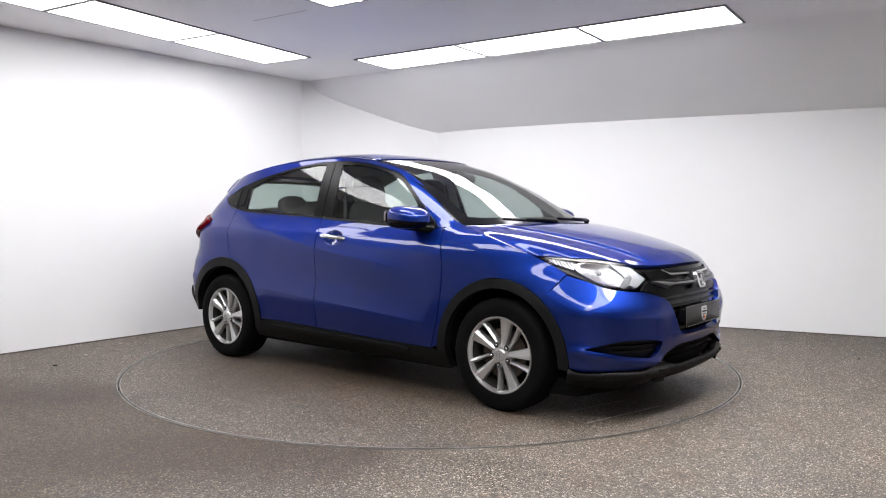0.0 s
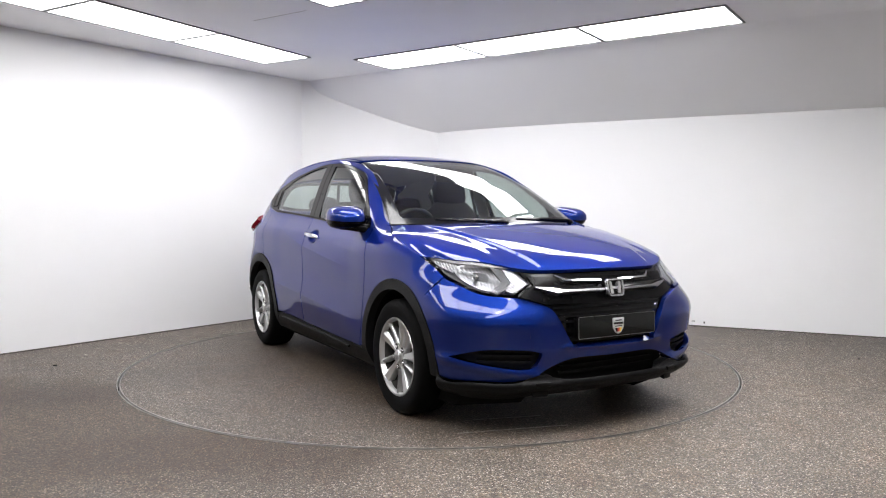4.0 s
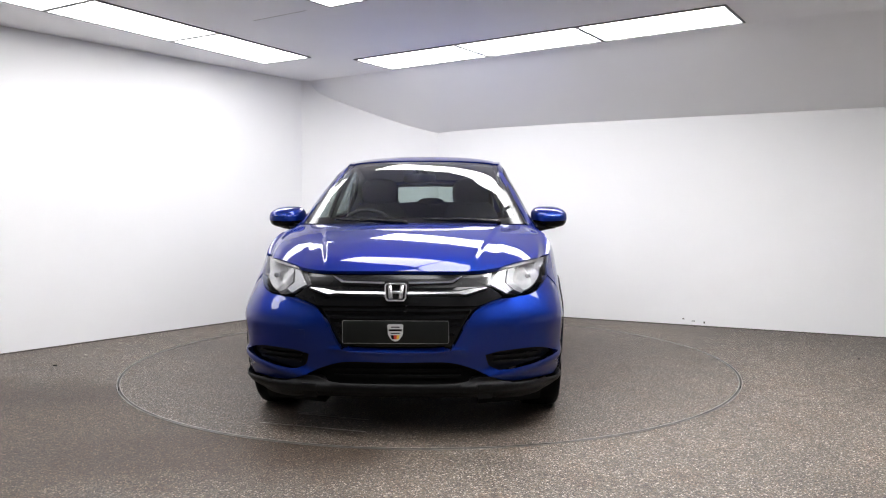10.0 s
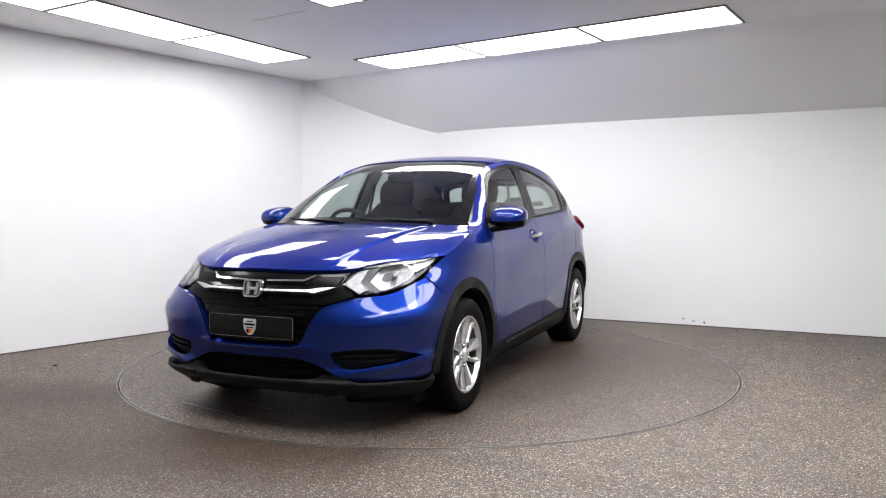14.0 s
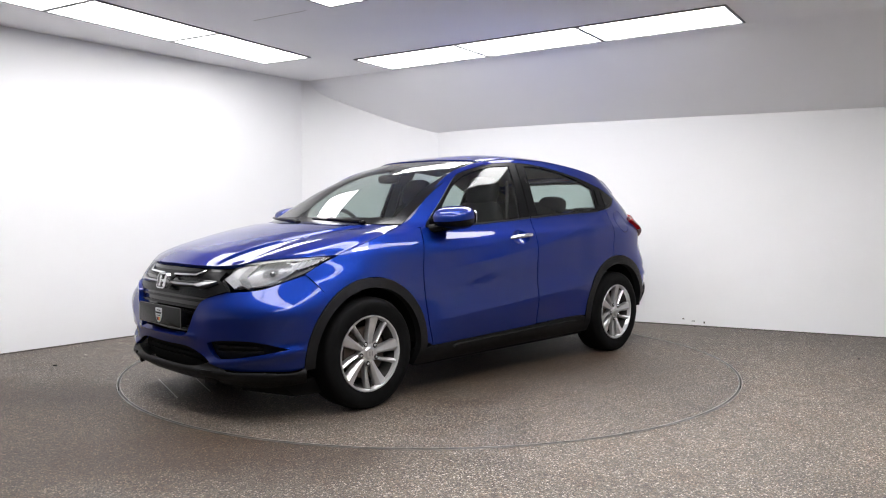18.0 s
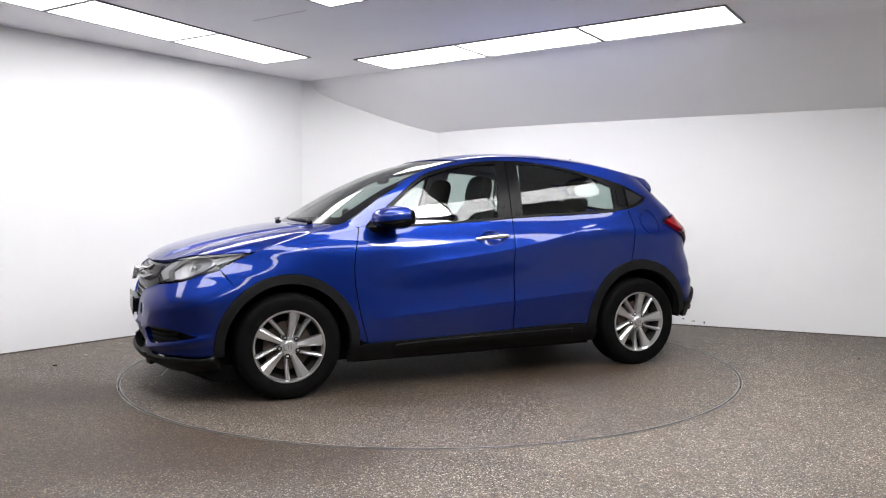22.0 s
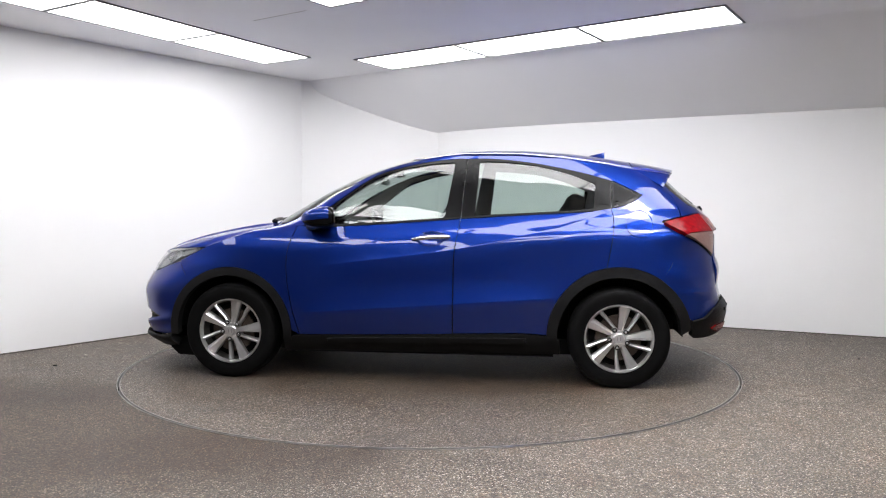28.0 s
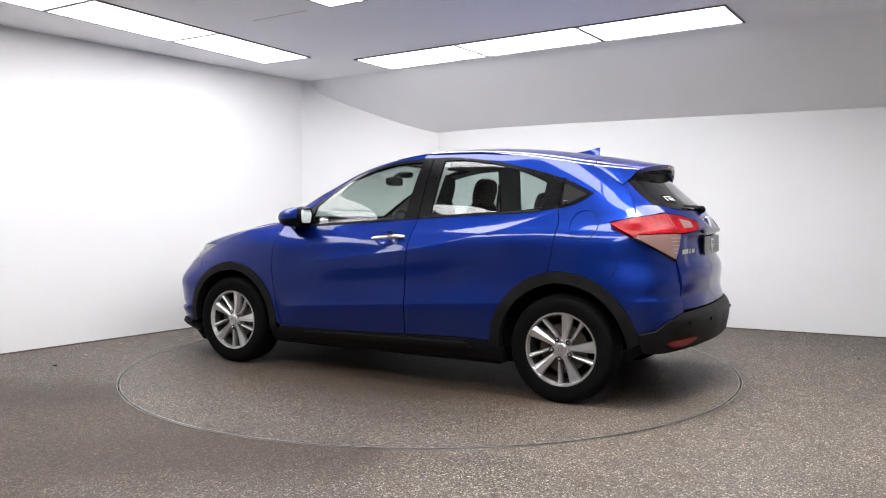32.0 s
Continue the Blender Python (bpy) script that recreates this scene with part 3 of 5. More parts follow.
def glass(name, tint, rough=0.0, base=0.062):
    m = bpy.data.materials.new(name)
    m.use_nodes = True
    nt = m.node_tree
    N, L = nt.nodes, nt.links
    N.remove(N["Principled BSDF"])
    out = N["Material Output"]
    t, g, mx, lw = N.new("ShaderNodeBsdfTransparent"), N.new("ShaderNodeBsdfGlossy"), N.new("ShaderNodeMixShader"), N.new("ShaderNodeLayerWeight")
    t.inputs[0].default_value = (*tint, 1)
    g.inputs["Roughness"].default_value = rough
    lw.inputs["Blend"].default_value = 0.5
    pw, ad = N.new("ShaderNodeMath"), N.new("ShaderNodeMath")
    pw.operation, ad.operation = "POWER", "MULTIPLY_ADD"
    pw.inputs[1].default_value, ad.inputs[1].default_value, ad.inputs[2].default_value = 4.0, 0.90, base
    L.new(lw.outputs["Facing"], pw.inputs[0])
    L.new(pw.outputs[0], ad.inputs[0])
    L.new(ad.outputs[0], mx.inputs[0])
    L.new(t.outputs[0], mx.inputs[1])
    L.new(g.outputs[0], mx.inputs[2])
    L.new(mx.outputs[0], out.inputs[0])
    return m


M_BLUE = paint()
M_CLAD = mat("grained_black_plastic", (0.0075, 0.0075, 0.008), 0.50, spec=0.14, vary=0.25, vscale=9, bump=0.25, bscale=900)
M_TRIM = mat("satin_black_trim", (0.0035, 0.0035, 0.004), 0.26, spec=0.12, vary=0.1, vscale=12)
M_GLOSS = mat("gloss_black_plastic", (0.004, 0.004, 0.0045), 0.14, spec=0.25, coat=0.12)
M_CHROME = mat("chrome", (0.78, 0.78, 0.80), 0.07, 1.0, vary=0.03, vscale=30)
M_SILVER = mat("satin_silver_badge", (0.66, 0.66, 0.67), 0.2, 0.85, vary=0.03, vscale=30)
M_ALLOY = mat("silver_alloy_paint", (0.58, 0.58, 0.585), 0.30, 0.85, coat=0.15, vary=0.06, vscale=14)
M_TYRE = mat("tyre_rubber", (0.004, 0.004, 0.0042), 0.62, spec=0.06, vary=0.25, vscale=10, bump=0.3, bscale=300)
M_DARK = mat("underbody_black", (0.006, 0.006, 0.006), 0.85, spec=0.1, vary=0.3, vscale=8)
M_DISCM = mat("rusty_brake_disc", (0.06, 0.045, 0.036), 0.55, 0.4, vary=0.3, vscale=20)
M_GLASS = glass("green_tinted_glass", (0.62, 0.70, 0.67))
M_SCREEN = glass("windscreen_glass", (0.66, 0.73, 0.70))
M_LENS = glass("clear_lamp_lens", (0.90, 0.91, 0.92), base=0.015)
M_REFL = mat("lamp_reflector", (0.31, 0.31, 0.32), 0.34, 0.7, vary=0.1, vscale=60)
M_SATIN = mat("satin_silver_trim", (0.30, 0.30, 0.31), 0.30, 1.0, vary=0.05, vscale=30)
M_LAMPG = mat("lamp_housing_grey", (0.30, 0.30, 0.305), 0.45, 0.3, vary=0.1)
M_BEZEL = mat("dark_lamp_bezel", (0.11, 0.11, 0.113), 0.38, 0.3, vary=0.1)
M_BARREL = mat("dark_rim_barrel", (0.05, 0.048, 0.045), 0.5, 0.5, vary=0.2, vscale=20)
M_BULB = mat("lamp_bulb", (0.30, 0.30, 0.30), 0.15, 0.6)
M_RED = mat("red_lamp_lens", (0.20, 0.0025, 0.006), 0.2, spec=0.1, vary=0.3, vscale=40, bump=0.08, bscale=160)
M_PINK = mat("clear_rear_lens", (0.22, 0.13, 0.115), 0.3, 0.2, spec=0.25, bump=1.0, bscale=90)
M_REDREF = mat("red_reflector", (0.16, 0.006, 0.008), 0.25, coat=0.5)
M_SEAT = mat("charcoal_seat_cloth", (0.012, 0.012, 0.013), 0.9, spec=0.2, vary=0.2, vscale=30, bump=0.5, bscale=500)
M_CABIN = mat("charcoal_cabin_plastic", (0.016, 0.016, 0.017), 0.6, spec=0.3, vary=0.15, vscale=10, bump=0.2, bscale=500)
M_LINER = mat("pale_grey_headlining", (0.36, 0.36, 0.35), 0.9, vary=0.06, vscale=20, bump=0.3, bscale=600)
M_WHITE = mat("white_print", (0.80, 0.80, 0.80), 0.4)
M_PLATE = mat("black_plate_acrylic", (0.007, 0.0075, 0.007), 0.25, spec=0.2, vary=0.1)
M_SHIELD = mat("silver_print", (0.52, 0.53, 0.54), 0.3, 0.3, vary=0.1, vscale=40)
M_GOLD = mat("yellow_print", (0.75, 0.45, 0.03), 0.4)
M_CRED = mat("red_print", (0.5, 0.03, 0.02), 0.4)


# ---- car body panels, in car space under one shifted base ----
HUBX, HUBZ = 1.305, 0.322
RF, RR = 0.440, 0.462


def ny(y, z):
    return float(plan_angle_y(y, z)), z


def nx(x, z):
    return float(plan_angle_x(x, z)), z


def ty(y, z):
    return float(tail_angle_y(y, z)), z


def tx(x, z):
    return float(tail_angle_x(x, z)), z


HOOD_EDGE = Curve((0.0, 0.838), (0.35, 0.835), (0.50, 0.846), (0.55, 0.860), (0.64, 0.878), (0.74, 0.886), (0.81, 0.897))
HOOD_MID = Curve((0, 0), (0.06, 0.13), (0.226, 0.375), (0.55, 0.695), (0.82, 0.89), (1, 1))
HOOD_SIDE = Curve((0, 0), (0.5, 0.55), (1, 1))
EDGE_X = Curve((0, 1.494), (1, 0.965))
EDGE_Z = Curve((0, 0.897), (0.5, 0.982), (1, 1.052))


def hood_surface(s, u):
    au = np.abs(u)
    ye = shell(EDGE_X(s), EDGE_Z(s)) - 0.002
    y0 = float(shell(1.494, 0.897)) - 0.002
    yf = au * y0
    zf = HOOD_EDGE(yf)
    xf = nose(yf, zf)
    xf = xf + (EDGE_X(0.0) - xf) * step(0.9, 1.0, au)
    xr = 1.135 - 0.17 * au ** 2.2
    zr = 1.066 - 0.014 * au ** 2
    k = au ** 3
    p = HOOD_MID(s) * (1 - k) + HOOD_SIDE(s) * k
    x = xf + (xr - xf) * s
    y = au * ye
    z = zf + (zr - zf) * p
    c = 0.37 + 0.20 * s
    z = z + 0.013 * step(c + 0.018, c - 0.018, y) * step(-0.02, 0.14, s) * step(1.05, 0.8, s)
    return np.stack([x, np.sign(u) * y, z], -1)


ROOF_MID = Curve((0.25, 1.498), (0.05, 1.538), (-0.3, 1.578), (-0.53, 1.583), (-0.93, 1.564), (-1.2, 1.530), (-1.437, 1.494), (-1.75, 1.437))
ROOF_SIDE = Curve((0.25, 1.445), (0.0, 1.500), (-0.3, 1.530), (-0.6, 1.526), (-0.9, 1.500), (-1.2, 1.456), (-1.4, 1.420), (-1.7, 1.386))


def roof_front(au):
    return 0.165 - 0.16 * au ** 2.4


def roof_surface(x0, x1):
    def f(s, u):
        au = np.abs(u)
        a = x0(au) if callable(x0) else x0 + 0 * au
        b = x1(au) if callable(x1) else x1 + 0 * au
        x = a + (b - a) * s
        zs, zc = ROOF_SIDE(x), ROOF_MID(x)
        y = u * (shell_top(x, zs) * flare(x) - 0.003)
        z = zc - (zc - zs) * au ** 2.6
        ditch = 0.006 * np.exp(-((au - 0.93) / 0.022) ** 2)
        return np.stack([x, y, z - ditch], -1)
    return f, (0, 0, 1)


body = new("body")
body.parent = car
body.location = (OX, OY, 0)
UNIT = [(0, -1), (1, -1), (1, 1), (0, 1)]
HOOD_LINES = []
for sgn in (1, -1):
    for e in (-0.018, -0.006, 0.006, 0.018):
        HOOD_LINES.append([(k / 60, sgn * (0.37 + 0.20 * k / 60 + e) / float(shell(EDGE_X(k / 60), EDGE_Z(k / 60)))) for k in range(1, 60)])
patch("hood", UNIT, (hood_surface, (0.2, 0, 1)), M_BLUE, body, 0.022, gap=0.003, depth=0.02, creases=HOOD_LINES)
patch("roof", UNIT, roof_surface(roof_front, -1.405), M_BLUE, body, 0.03, gap=0.002)

GRILLE_HALF = loop(smooth_path(ny(0, 0.834), ny(0.346, 0.831), ny(0.492, 0.842)), smooth_path(ny(0.450, 0.765), ny(0.532, 0.708)),
                   smooth_path(ny(0.532, 0.708), ny(0.40, 0.664), ny(0.345, 0.60), ny(0.275, 0.478), ny(0.23, 0.456), ny(0, 0.450)))
LOWER_HALF = loop(smooth_path(ny(0, 0.389), ny(0.25, 0.390), ny(0.36, 0.362), ny(0.44, 0.326)), smooth_path(ny(0.44, 0.326), ny(0.30, 0.293), ny(0, 0.290)))
FOG = loop(smooth_path(ny(0.818, 0.408), ny(0.75, 0.440), ny(0.67, 0.453), ny(0.52, 0.446), ny(0.440, 0.428)), smooth_path(ny(0.440, 0.428), ny(0.456, 0.376), ny(0.50, 0.352)),
           smooth_path(ny(0.50, 0.352), ny(0.57, 0.354), ny(0.70, 0.376), ny(0.818, 0.408)))
seam = [nx(1.695, 0.797), nx(1.625, 0.70)]
arch_front = [nx(HUBX + RF * math.cos(radians(a)), HUBZ + RF * math.sin(radians(a))) for a in range(49, -4, -4)]
BUMPER_HALF = loop(smooth_path(ny(0, 0.446), ny(0.235, 0.452), ny(0.282, 0.476), ny(0.352, 0.60), ny(0.405, 0.660), ny(0.54, 0.704)),
                   smooth_path(ny(0.54, 0.704), ny(0.60, 0.708), ny(0.70, 0.725), nx(1.70, 0.789)), smooth_path(*seam), arch_front,
                   smooth_path(arch_front[-1], nx(1.80, 0.285), ny(0.72, 0.290), ny(0.56, 0.290), ny(0.445, 0.322)),
                   smooth_path(ny(0.445, 0.326), ny(0.365, 0.364), ny(0.25, 0.393), ny(0, 0.392)))


GRILLE_EDGE = Curve((0.40, 0.20), (0.452, 0.235), (0.476, 0.282), (0.60, 0.352), (0.66, 0.405), (0.704, 0.54))


def bumper_form(a, z):
    """A sharp edge across the corner under the lamp, a hollow below it, a lip under the fog recess."""
    y = np.abs(a)
    d = z - 0.572 - 0.020 * step(0.5, 1.2, y)
    flat = np.where(d > 0, 0.10 * (0.13 - d), 0.013 * np.exp(-(d / 0.085) ** 2))
    e = y - plan_angle_y(GRILLE_EDGE(z), z)
    lip = 0.007 * np.exp(-np.clip(e, 0, None) / 0.055) * step(0.735, 0.70, z) * step(0.43, 0.46, z)
    lip = lip + 0.010 * np.exp(-np.clip(0.452 - z, 0, None) / 0.02) * step(0.475, 0.455, z) * step(0.34, 0.24, y)
    return flat * step(0.30, 0.50, y) * step(1.42, 1.15, y) + lip \
        + 0.018 * np.exp(-((z - (0.322 + 0.10 * (y - 0.51))) / 0.030) ** 2) * step(0.34, 0.48, y) * step(1.35, 1.15, y)


front_bumper = patch("front_bumper", both(BUMPER_HALF), on_nose(0.0, bumper_form), M_BLUE, body, 0.015,
                     holes=[FOG, [(-a, b) for a, b in FOG]], depth=0.03)
for sgn in (1, -1):
    o = [(sgn * a, b) for a, b in FOG]
    fog = patch("fog_recess", [(a, b) for a, b in o], on_nose(-0.035), M_CLAD, front_bumper, 0.03, gap=-0.006, depth=0.0, label="black plastic fog lamp blank")
    for zc in (0.385, 0.415):
        bar = loop([ny(sgn * 0.50, zc - 0.006), ny(sgn * 0.74, zc - 0.002), ny(sgn * 0.74, zc + 0.009), ny(sgn * 0.49, zc + 0.006)])
        patch("slat", bar, on_nose(-0.018), M_CLAD, front_bumper, 0.03, gap=0, depth=0.02)
patch("tow_cover", [ny(-0.455, 0.505), ny(-0.505, 0.507), ny(-0.507, 0.552), ny(-0.452, 0.550)], on_nose(0.0012, bumper_form), M_BLUE, front_bumper, 0.015, gap=0, depth=0.003, label="small square towing eye cover")
lower = patch("lower_grille", both(LOWER_HALF), on_nose(-0.05), M_DARK, front_bumper, 0.03, gap=-0.02, depth=0)
for zc in (0.315, 0.345):
    patch("slat", both([ny(0, zc - 0.006), ny(0.33, zc - 0.006), ny(0.33, zc + 0.006), ny(0, zc + 0.006)]), on_nose(-0.035), M_DARK, front_bumper, 0.03, gap=0, depth=0.02)

# lower lip of the nose
LIP_HALF = loop(smooth_path(ny(0, 0.287), ny(0.30, 0.291), ny(0.44, 0.318), ny(0.56, 0.286), ny(0.72, 0.286), nx(1.80, 0.280), nx(1.738, 0.300)),
                smooth_path(nx(1.738, 0.300), nx(1.70, 0.205)), smooth_path(nx(1.70, 0.205), nx(1.85, 0.185), ny(0.55, 0.185), ny(0.42, 0.205), ny(0, 0.212)))


def lip_form(a, z):
    return 0.03 * step(0.305, 0.265, z) * step(0.19, 0.25, z)


patch("front_lip", both(LIP_HALF), on_nose(0.004, lip_form), M_CLAD, body, 0.02, depth=0.05, label="black plastic lower lip")
for sgn in (1, -1):
    solid("air_deflector", slab([(1.62, 0.115), (1.86, 0.125), (1.95, 0.21), (1.58, 0.22)], lambda a, b, d, s=sgn: (a - 0.35 * d, s * (0.40 + d), b), 0.34, 0.01), M_DARK, body)

for sgn in (1, -1):
    solid("lip_fin", slab([(2.06, 0.285), (2.125, 0.283), (2.12, 0.262), (2.10, 0.252), (2.09, 0.205), (2.05, 0.22)], lambda a, b, d, s=sgn: (a - 0.3 * d, s * (0.40 + d), b), 0.075, 0.005), M_CLAD, body)
# grille and badge
grille = new("grille")
grille.parent = body
patch("grille_panel", both(GRILLE_HALF), on_nose(-0.028), M_GLOSS, grille, 0.025, gap=-0.008, depth=0, label="gloss black grille panel")
patch("upper_moulding", both(loop([ny(0, 0.800), ny(0.46, 0.806), ny(0.445, 0.765), ny(0.532, 0.710), ny(0.40, 0.668), ny(0, 0.672)])), on_nose(-0.012), M_TRIM, grille, 0.025, gap=0, depth=0.02)
for zc, w in ((0.650, 0.37), (0.615, 0.34), (0.580, 0.32), (0.53, 0.29), (0.49, 0.27)):
    patch("slat", both([ny(0, zc - 0.006), ny(w, zc - 0.006), ny(w, zc + 0.006), ny(0, zc + 0.006)]), on_nose(-0.012), M_TRIM, grille, 0.03, gap=0, depth=0.02)
for sgn in (1, -1):
    lean = lambda a, z: 0.4 * (0.762 - z)
    w = [(0.055, 0.731), (0.30, 0.733), (0.335, 0.728), (0.447, 0.758), (0.36, 0.753), (0.30, 0.743), (0.055, 0.742)]
    patch("chrome_wing", [ny(sgn * a, b) for a, b in w], on_nose(0.006, lean), M_SATIN, grille, 0.02, gap=0, depth=0.03, label="chrome wing bar")
    # chrome bar's upper half in gloss black, for the dark it reflects
    w = [(0.055, 0.7435), (0.30, 0.7445), (0.36, 0.7545), (0.44, 0.7595), (0.33, 0.764), (0.30, 0.759), (0.055, 0.759)]
    patch("wing_top", [ny(sgn * a, b) for a, b in w], on_nose(0.002, lambda a, z: -0.9 * (z - 0.744)), M_GLOSS, grille, 0.02, gap=0, depth=0.03)
    top = [(0.06, 0.788), (0.268, 0.792), (0.315, 0.812), (0.326, 0.812), (0.276, 0.784), (0.06, 0.780)]
    patch("upper_chrome", [ny(sgn * a, b) for a, b in top], on_nose(0.0, lambda a, z: 0.5 * (0.80 - z)), M_CHROME, grille, 0.02, gap=0, depth=0.02, label="thin chrome strip")
badge = new("badge")
badge.parent = body
fx = 2.118


def plate_map(x, z0, tilt=0.0, y0=0.0):
    return lambda a, b, d: (x + d - tilt * b, y0 + a, z0 + b)


def frame_slab(outer, inner, amap, depth):
    bm = bmesh.new()
    n = len(outer)
    R = [[bm.verts.new(amap(a, b, d)) for a, b in ring] for ring, d in ((outer, 0), (outer, depth), (inner, depth), (inner, 0))]
    for i in range(4):
        p, q = R[i], R[(i + 1) % 4]
        for k in range(n):
            bm.faces.new((p[k], p[(k + 1) % n], q[(k + 1) % n], q[k]))
    bmesh.ops.recalc_face_normals(bm, faces=bm.faces)
    return bm


def trapeze(w, h, r, k):
    return [(a * (1 + k * b / h), b) for a, b in rounded(w, h, r)]


solid("badge_frame", frame_slab(trapeze(0.108, 0.088, 0.020, 0.10), trapeze(0.094, 0.074, 0.014, 0.10), plate_map(fx, 0.743, 0.25), 0.022), M_SILVER, badge, "chrome badge frame")
solid("badge_field", slab(trapeze(0.096, 0.076, 0.014, 0.10), plate_map(fx - 0.004, 0.743, 0.25), 0.008), M_GLOSS, badge)
for sgn in (1, -1):
    bar = [(sgn * 0.014, -0.032), (sgn * 0.034, -0.032), (sgn * 0.040, 0.032), (sgn * 0.022, 0.032)]
    solid("badge_bar", slab(bar, plate_map(fx, 0.743, 0.25), 0.018, 0.002), M_SILVER, badge)
solid("badge_bar", slab([(-0.02, -0.008), (0.02, -0.008), (0.022, 0.006), (-0.022, 0.006)], plate_map(fx, 0.743, 0.25), 0.015, 0.002), M_SILVER, badge)


def show_plate(x, z0, w, h, facing, tilt):
    """A black show plate with a pale line round it and a small shield of plain bars."""
    pl = new("show_plate")
    pl.parent = body
    m = lambda dx: (lambda a, b, d: (x + facing * (dx + d) - tilt * b, a, z0 + b))
    solid("plate", slab(rounded(w, h, 0.010), m(0), 0.008, 0.001), M_PLATE, pl, "black acrylic plate")
    solid("plate_line", frame_slab(rounded(w - 0.003, h - 0.003, 0.009), rounded(w - 0.006, h - 0.006, 0.008), m(0.0072), 0.0012), M_ALU, pl)
    sh = [(-0.022, 0.034), (0.022, 0.034), (0.026, 0.03), (0.024, -0.012), (0.012, -0.034), (0, -0.040), (-0.012, -0.034), (-0.024, -0.012), (-0.026, 0.03)]
    sh = [(1.45 * a * h / 0.111, 1.10 * b * h / 0.111) for a, b in sh]
    solid("shield", slab(sh, m(0.0078), 0.004, 0.001), M_SHIELD, pl, "silver shield emblem")
    for zz, col, ww, hh in ((0.025, M_TRIM, 0.042, 0.0055), (0.010, M_TRIM, 0.064, 0.010), (-0.005, M_TRIM, 0.046, 0.005)):
        solid("bar", slab([(-ww / 2, zz - hh / 2), (ww / 2, zz - hh / 2), (ww / 2, zz + hh / 2), (-ww / 2, zz + hh / 2)], m(0.0119), 0.0006), col, pl)
    for a0, a1, col in ((-0.024, -0.008, M_TRIM), (-0.008, 0.008, M_CRED), (0.008, 0.022, M_GOLD)):
        q = [(a0, -0.014), (a1, -0.014), (a1 * 0.7, -0.034), (a0 * 0.7, -0.034)]
        solid("bar", slab(q, m(0.0119), 0.0006), col, pl)
    return pl


show_plate(2.150, 0.549, 0.525, 0.115, 1, 0.02)
solid("plate_holder", slab(rounded(0.50, 0.09, 0.01), lambda a, b, d: (2.10 + d, a, 0.549 + b), 0.05), M_TRIM, body)

# headlamps
HL = [nx(1.494, 0.894), nx(1.66, 0.884), ny(0.645, 0.876), ny(0.55, 0.857), ny(0.505, 0.842), ny(0.462, 0.767), ny(0.56, 0.712), ny(0.70, 0.731), nx(1.70, 0.795), nx(1.60, 0.846)]
for sgn in (1, -1):
    lamp = new("headlamp")
    lamp.parent = body
    ol = loop(smooth_path(*HL[:5]), smooth_path(HL[4], HL[5]), smooth_path(HL[5], HL[6]), smooth_path(*HL[6:], HL[0]))
    ol = [(sgn * a, b) for a, b in ol]
    lens = patch("lens", ol, on_nose(0.0), M_LENS, lamp, 0.02, gap=0.002, depth=0.006, label="clear headlamp lens")
    lens.visible_shadow = False
    patch("housing", ol, on_nose(-0.045), M_BEZEL, lamp, 0.03, gap=0.002, depth=0)
    ac, zc = ny(0.665, 0.8)[0], 0.797
    bowl = [(ac + 0.128 * math.cos(radians(t)) * (1.25 if math.cos(radians(t)) > 0 else 1.0), zc + 0.060 * math.sin(radians(t)) + 0.018 * math.cos(radians(t))) for t in range(0, 360, 10)]

    def bowl_form(a, z):
        """A hollow with upright flutes."""
        q = ((np.abs(a) - ac) / 0.15) ** 2 + ((z - zc) / 0.062) ** 2
        return -0.034 * np.clip(1 - q, 0, 1) + 0.0005 * np.sin(np.abs(a) * 260)
    patch("main_reflector", [(sgn * a, b) for a, b in bowl], on_nose(-0.016, bowl_form), M_REFL, lamp, 0.007, gap=0, depth=0.01, label="bright fluted main reflector")
    inner = [ny(0.560, 0.840), ny(0.515, 0.824), ny(0.476, 0.767), ny(0.555, 0.724), ny(0.592, 0.742), ny(0.548, 0.775)]
    patch("indicator_reflector", [(sgn * a, b) for a, b in inner], on_nose(-0.016, lambda a, z: 0.002 * np.sin(a * 240) * np.sin(z * 330)), M_REFL, lamp, 0.006, gap=0, depth=0.01, label="bright faceted indicator reflector")
    br = [ny(0.604, 0.850), ny(0.563, 0.838), ny(0.552, 0.775), ny(0.594, 0.738), ny(0.63, 0.724), ny(0.646, 0.732), ny(0.586, 0.782)]
    patch("bezel", [(sgn * a, b) for a, b in br], on_nose(-0.010), M_BEZEL, lamp, 0.02, gap=0, depth=0.03, label="dark bent bezel")
    brow = [ny(0.53, 0.846), ny(0.60, 0.862), ny(0.655, 0.872), nx(1.70, 0.880), nx(1.56, 0.886), nx(1.70, 0.866), ny(0.655, 0.860), ny(0.60, 0.850)]
    patch("lamp_brow", [(sgn * p, q) for p, q in brow], on_nose(-0.008), M_LAMPG, lamp, 0.02, gap=0, depth=0.03, label="pale light-guide brow")
    br = [nx(1.56, 0.880), nx(1.70, 0.864), nx(1.74, 0.840), nx(1.72, 0.818), nx(1.62, 0.848)]
    patch("side_reflector", [(sgn * a, b) for a, b in br], on_nose(-0.020, lambda a, z: 0.0015 * np.sin(a * 300)), M_REFL, lamp, 0.007, gap=0, depth=0.02)
    zc, yc = 0.80, 0.665
    solid("bulb", blob((0.03, 0.03, 0.03), (float(nose(yc, zc)) - 0.028, sgn * yc, zc), 2), M_BULB, lamp)

